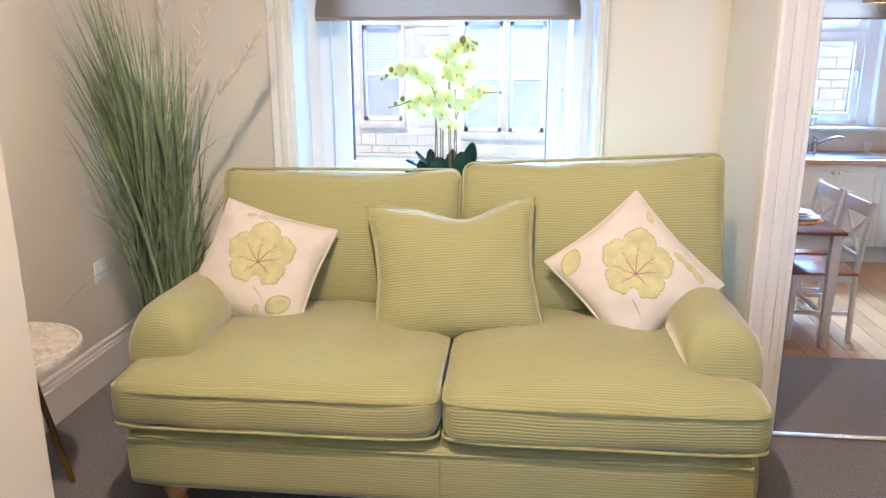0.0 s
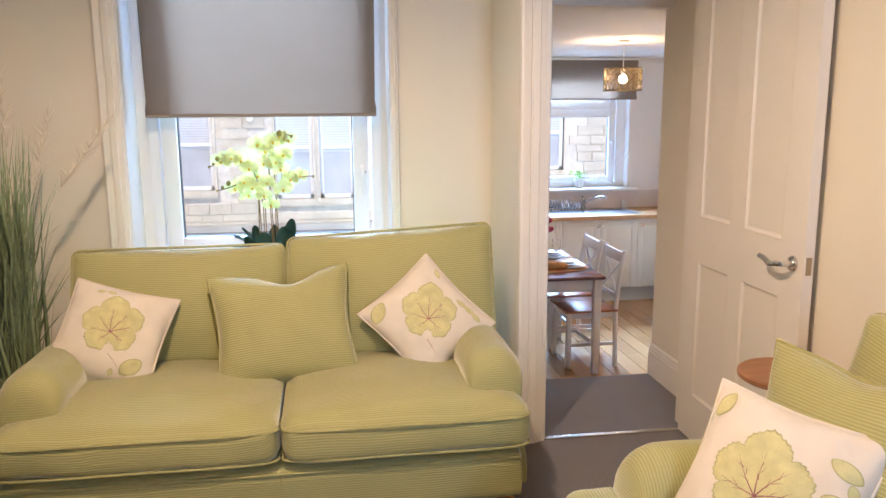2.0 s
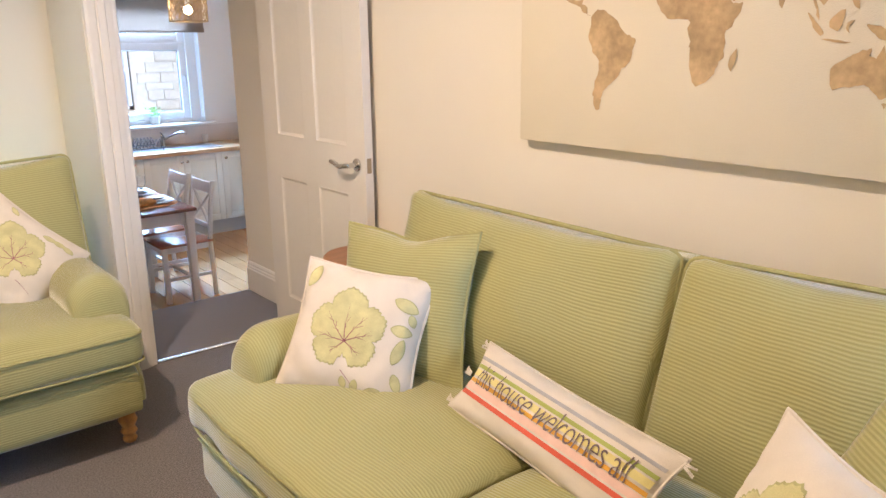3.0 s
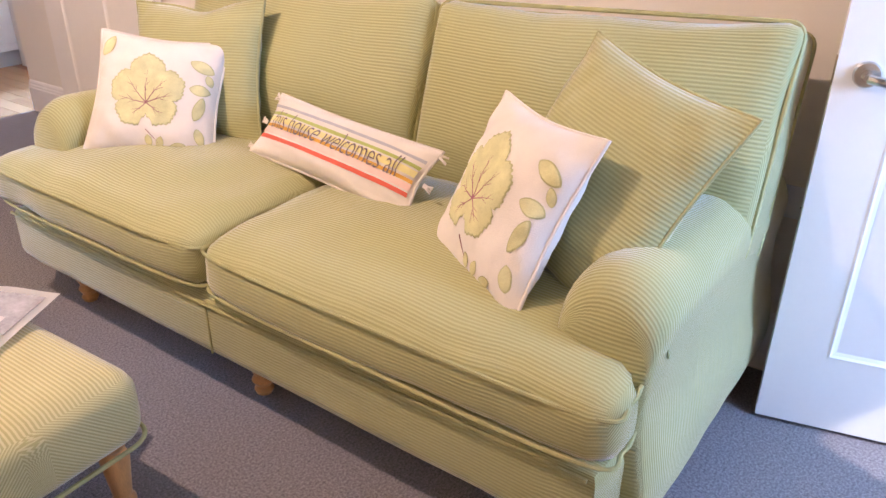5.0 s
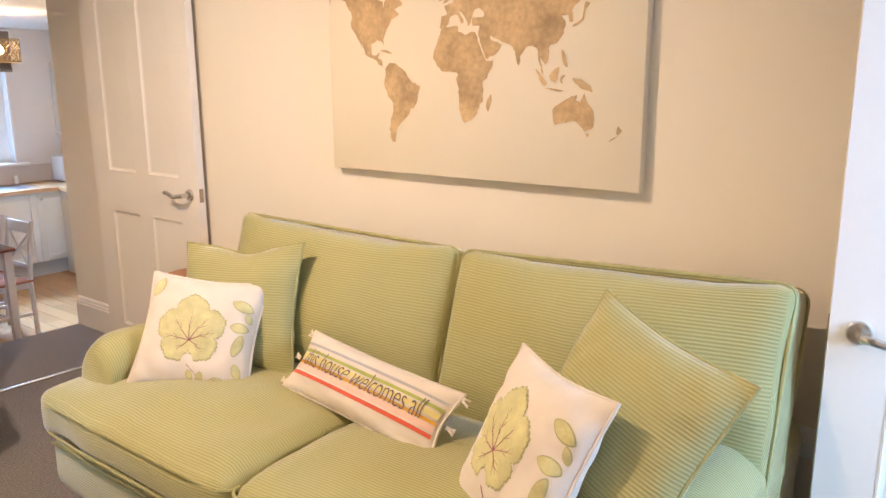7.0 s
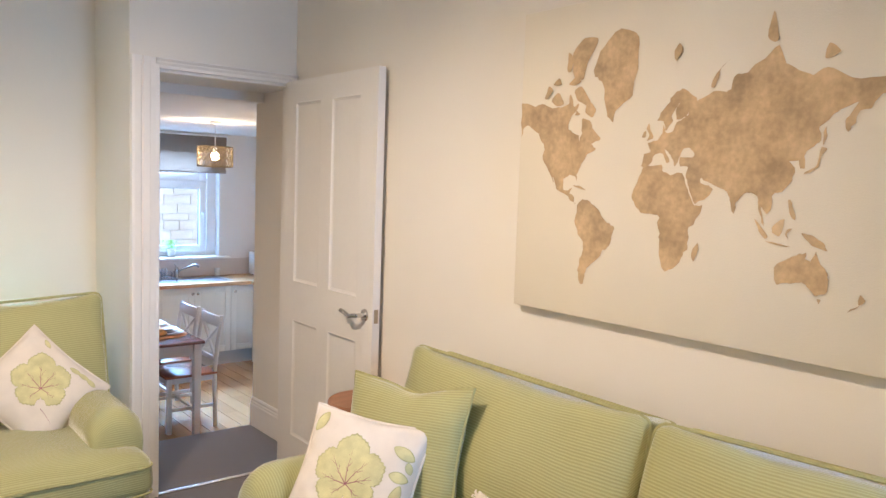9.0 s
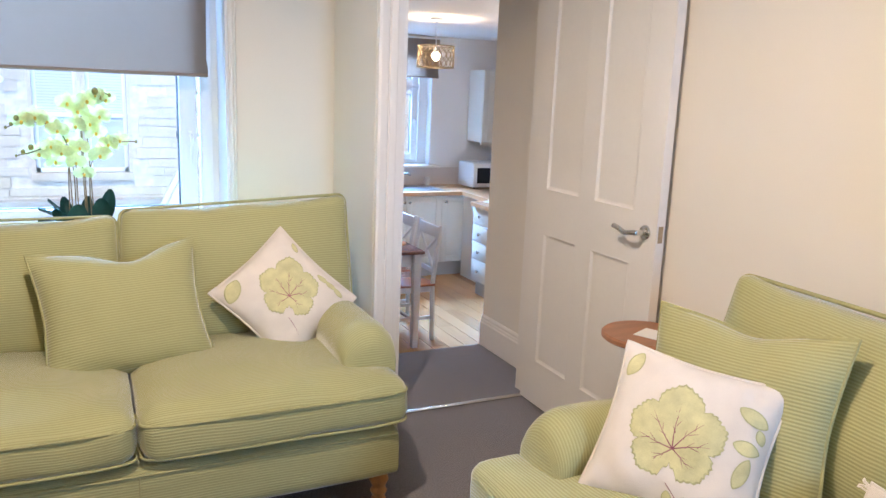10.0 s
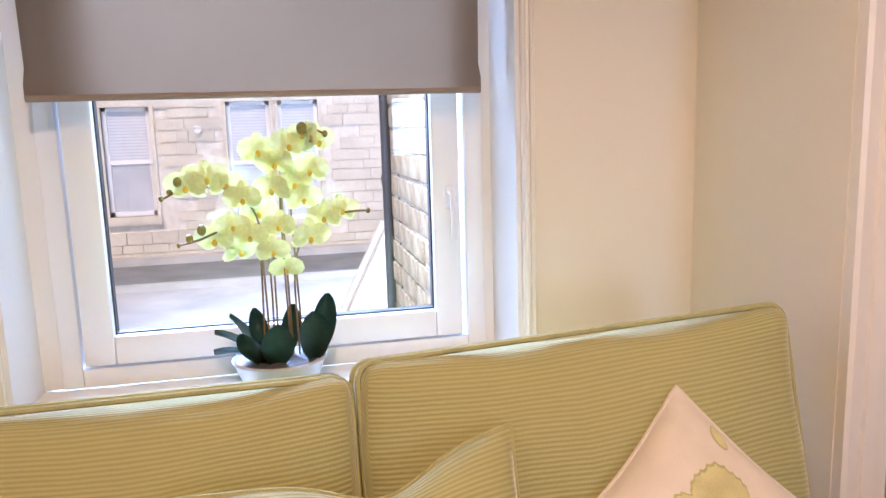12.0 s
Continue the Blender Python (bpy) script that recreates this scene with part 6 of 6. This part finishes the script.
def dining_chair(m):
    """Cross-back chair: faces local -x, its back at x = +0.19."""
    c = thing("dining_chair", m, "off-white cross-back chair with a red-brown seat", "chair", "dining chairs")
    part("seat", box(-0.22, 0.19, -0.21, 0.21, 0.435, 0.455, bevel=0.006), SEAT_WOOD, c, "red-brown wooden seat")
    for sy in (-1, 1):
        part("front_leg", box(-0.205, -0.168, sy * 0.185 - 0.018, sy * 0.185 + 0.018, 0, 0.435, bevel=0.003), CHAIR_WHITE, c)
        part("back_leg", tube([(0.185, sy * 0.19, 0), (0.175, sy * 0.19, 0.44), (0.20, sy * 0.19, 0.70), (0.235, sy * 0.19, 0.90)], 0.019, 8), CHAIR_WHITE, c)
        part("side_rail", box(-0.17, 0.17, sy * 0.185 - 0.009, sy * 0.185 + 0.009, 0.39, 0.435), CHAIR_WHITE, c)
        part("stretcher", box(-0.17, 0.17, sy * 0.185 - 0.008, sy * 0.185 + 0.008, 0.17, 0.195), CHAIR_WHITE, c)
    part("front_rail", box(-0.198, -0.178, -0.17, 0.17, 0.385, 0.435), CHAIR_WHITE, c)
    part("stretcher", box(-0.01, 0.012, -0.18, 0.18, 0.172, 0.192), CHAIR_WHITE, c)
    bm = bmesh.new()
    add_box(bm, 0.210, 0.232, -0.18, 0.18, 0.80, 0.89, bevel=0.006)
    part("top_rail", bm, CHAIR_WHITE, c)
    part("lower_rail", box(0.180, 0.198, -0.18, 0.18, 0.53, 0.565, bevel=0.004), CHAIR_WHITE, c)
    for s in (-1, 1):
        part("cross_bar", tube([(0.189, -s * 0.17, 0.555), (0.205, 0, 0.68), (0.221, s * 0.17, 0.81)], 0.012, 6), CHAIR_WHITE, c)
    return c


first = dining_chair(pose(2.385, 5.27, KF))
copy_thing(first, pose(2.385, 5.76, KF))
copy_thing(first, pose(1.70, 5.27, KF, 0, 0, 180))
copy_thing(first, pose(1.70, 5.76, KF, 0, 0, 180))

TT = KF + 0.75


def plate_stack(x, y):
    pm = thing("placemat", pose(x, y, TT), "dark round placemat on the table", "placemat", "place settings")
    part("mat", lathe([(0, 0), (0.16, 0), (0.16, 0.004), (0, 0.004)], 32), MAT_ORANGE, pm)
    for i, (r, z, nm) in enumerate(((0.135, 0.0045, "dinner_plate"), (0.105, 0.022, "side_plate"), (0.085, 0.036, "bowl"))):
        p = thing(nm, pose(x, y, TT + z), "white porcelain plate in a stacked setting", "plate", "place settings")
        part("dish", lathe([(0, 0), (r * 0.55, 0), (r * 0.72, 0.006), (r, 0.016), (r, 0.019), (r * 0.7, 0.010), (0, 0.006)], 36), PORCELAIN, p)


plate_stack(2.235, 5.27)
plate_stack(2.235, 5.66)
glass_m = glass("wine_glass_clear")
wine = thing("wine_glass", pose(2.205, 5.465, TT), "clear stemmed wine glass", "glass")
part("bowl", lathe([(0.0, 0.0), (0.034, 0.001), (0.006, 0.008), (0.004, 0.085), (0.022, 0.10), (0.036, 0.135), (0.032, 0.185), (0.0305, 0.185), (0.034, 0.135), (0.02, 0.104), (0, 0.098)], 28), glass_m, wine)
breadboard = thing("bread_board", pose(2.07, 5.17, TT, 0, 0, 8), "flat orange-brown board under the bread", "board")
part("slab", box(-0.16, 0.16, -0.10, 0.10, 0, 0.010, bevel=0.004), MAT_ORANGE, breadboard)
for i, (dx, dy, a) in enumerate(((0.0, -0.03, 4), (-0.03, 0.03, -6))):
    loaf = thing("baguette", pose(2.05 + dx, 5.17 + dy, TT + 0.010, 0, 0, a), "crusty brown bread stick on the board", "bread", "bread sticks")
    part("crust", tube([(-0.15, 0, 0.022), (-0.12, 0, 0.03), (0, 0, 0.034), (0.12, 0, 0.03), (0.15, 0, 0.022)], [0.012, 0.028, 0.033, 0.028, 0.012], 12), BREAD, loaf)
vase = thing("flower_vase", pose(2.10, 5.46, TT), "slim red vase with crimson flowers", "vase")
part("vase_body", lathe([(0, 0), (0.035, 0), (0.04, 0.03), (0.03, 0.10), (0.02, 0.18), (0.024, 0.20), (0.018, 0.20), (0, 0.19)], 24), mat("rose_glaze", (0.45, 0.16, 0.14), 0.3, vary=0.1), vase)
for i in range(16):
    bm = bmesh.new()
    a, r = rnd.uniform(0, 6.28), rnd.uniform(0, 0.07)
    bmesh.ops.create_icosphere(bm, subdivisions=1, radius=rnd.uniform(0.02, 0.032), matrix=Matrix.Translation((r * math.cos(a), r * math.sin(a), 0.24 + rnd.uniform(0, 0.13))))
    for v in bm.verts:
        v.co += 0.012 * noise.noise_vector(v.co * 60)
    part("blossom", bm, RED_FLOWER, vase, smooth=False)
part("stalk", tube([(0, 0, 0.15), (0.01, 0, 0.25), (0.0, 0.01, 0.33)], 0.008, 6), STEM, vase)

# ---- pieces: floor boards, stones of the outer wall ----
kitchen_floor = bpy.data.objects["floor_kitchen"]
BOARD_W, gap = 0.132, 0.0025
plank = box(0, BOARD_W - gap, 0, 1.32 - gap, -0.012, 0.0, bevel=0.0012, seg=1)
plank_me = bpy.data.meshes.new("floor_board")
plank.to_mesh(plank_me)
plank.free()
plank_me.materials.append(OAK)
for i in range(26):
    for j in range(4):
        ob = new("floor_board", plank_me)
        ob.parent = kitchen_floor
        y = 3.60 + 1.32 * j - 0.44 * (i % 3)
        y0, y1 = max(3.60, y), min(7.54, y + 1.32)
        if y1 - y0 < 0.05:
            scene.collection.objects.unlink(ob)
            bpy.data.objects.remove(ob)
            continue
        ob.location = (1.305 + BOARD_W * i, y0, KF)
        ob.scale = (1, (y1 - y0) / 1.32, 1)
outer = bpy.data.objects["wall_kitchen_west"]
stone_mes = []
for k in range(6):
    bm = box(-0.035, 0.0, 0, 0.36, 0, 0.155, bevel=0.010, seg=1)
    for v in bm.verts:
        v.co += 0.009 * noise.noise_vector(v.co * 9 + Vector((k * 3.1, 0, 0)))
    me_s = bpy.data.meshes.new("stone")
    bm.to_mesh(me_s)
    bm.free()
    me_s.materials.append(STONE_B)
    stone_mes.append(me_s)
z, row = -0.60, 0
while z < 1.95:
    y = 3.74 - (0.17 if row % 2 else 0.0)
    while y < 7.80:
        s = rnd.uniform(0.7, 1.15)
        y0, y1 = max(3.735, y), min(7.86, y + 0.38 * s)
        if y1 - y0 > 0.06:
            ob = new("stone", stone_mes[rnd.randrange(6)])
            ob.parent = outer
            ob.location, ob.scale = (1.099, y0, z), (rnd.uniform(0.7, 1.2), (y1 - y0 - 0.018) / 0.36, 1)
        y += 0.38 * s
    z += 0.175
    row += 1
bed = link("mortar_bed", box(1.086, 1.0995, 3.725, 7.865, -0.61, 1.99), MORTAR, outer, smooth=False)
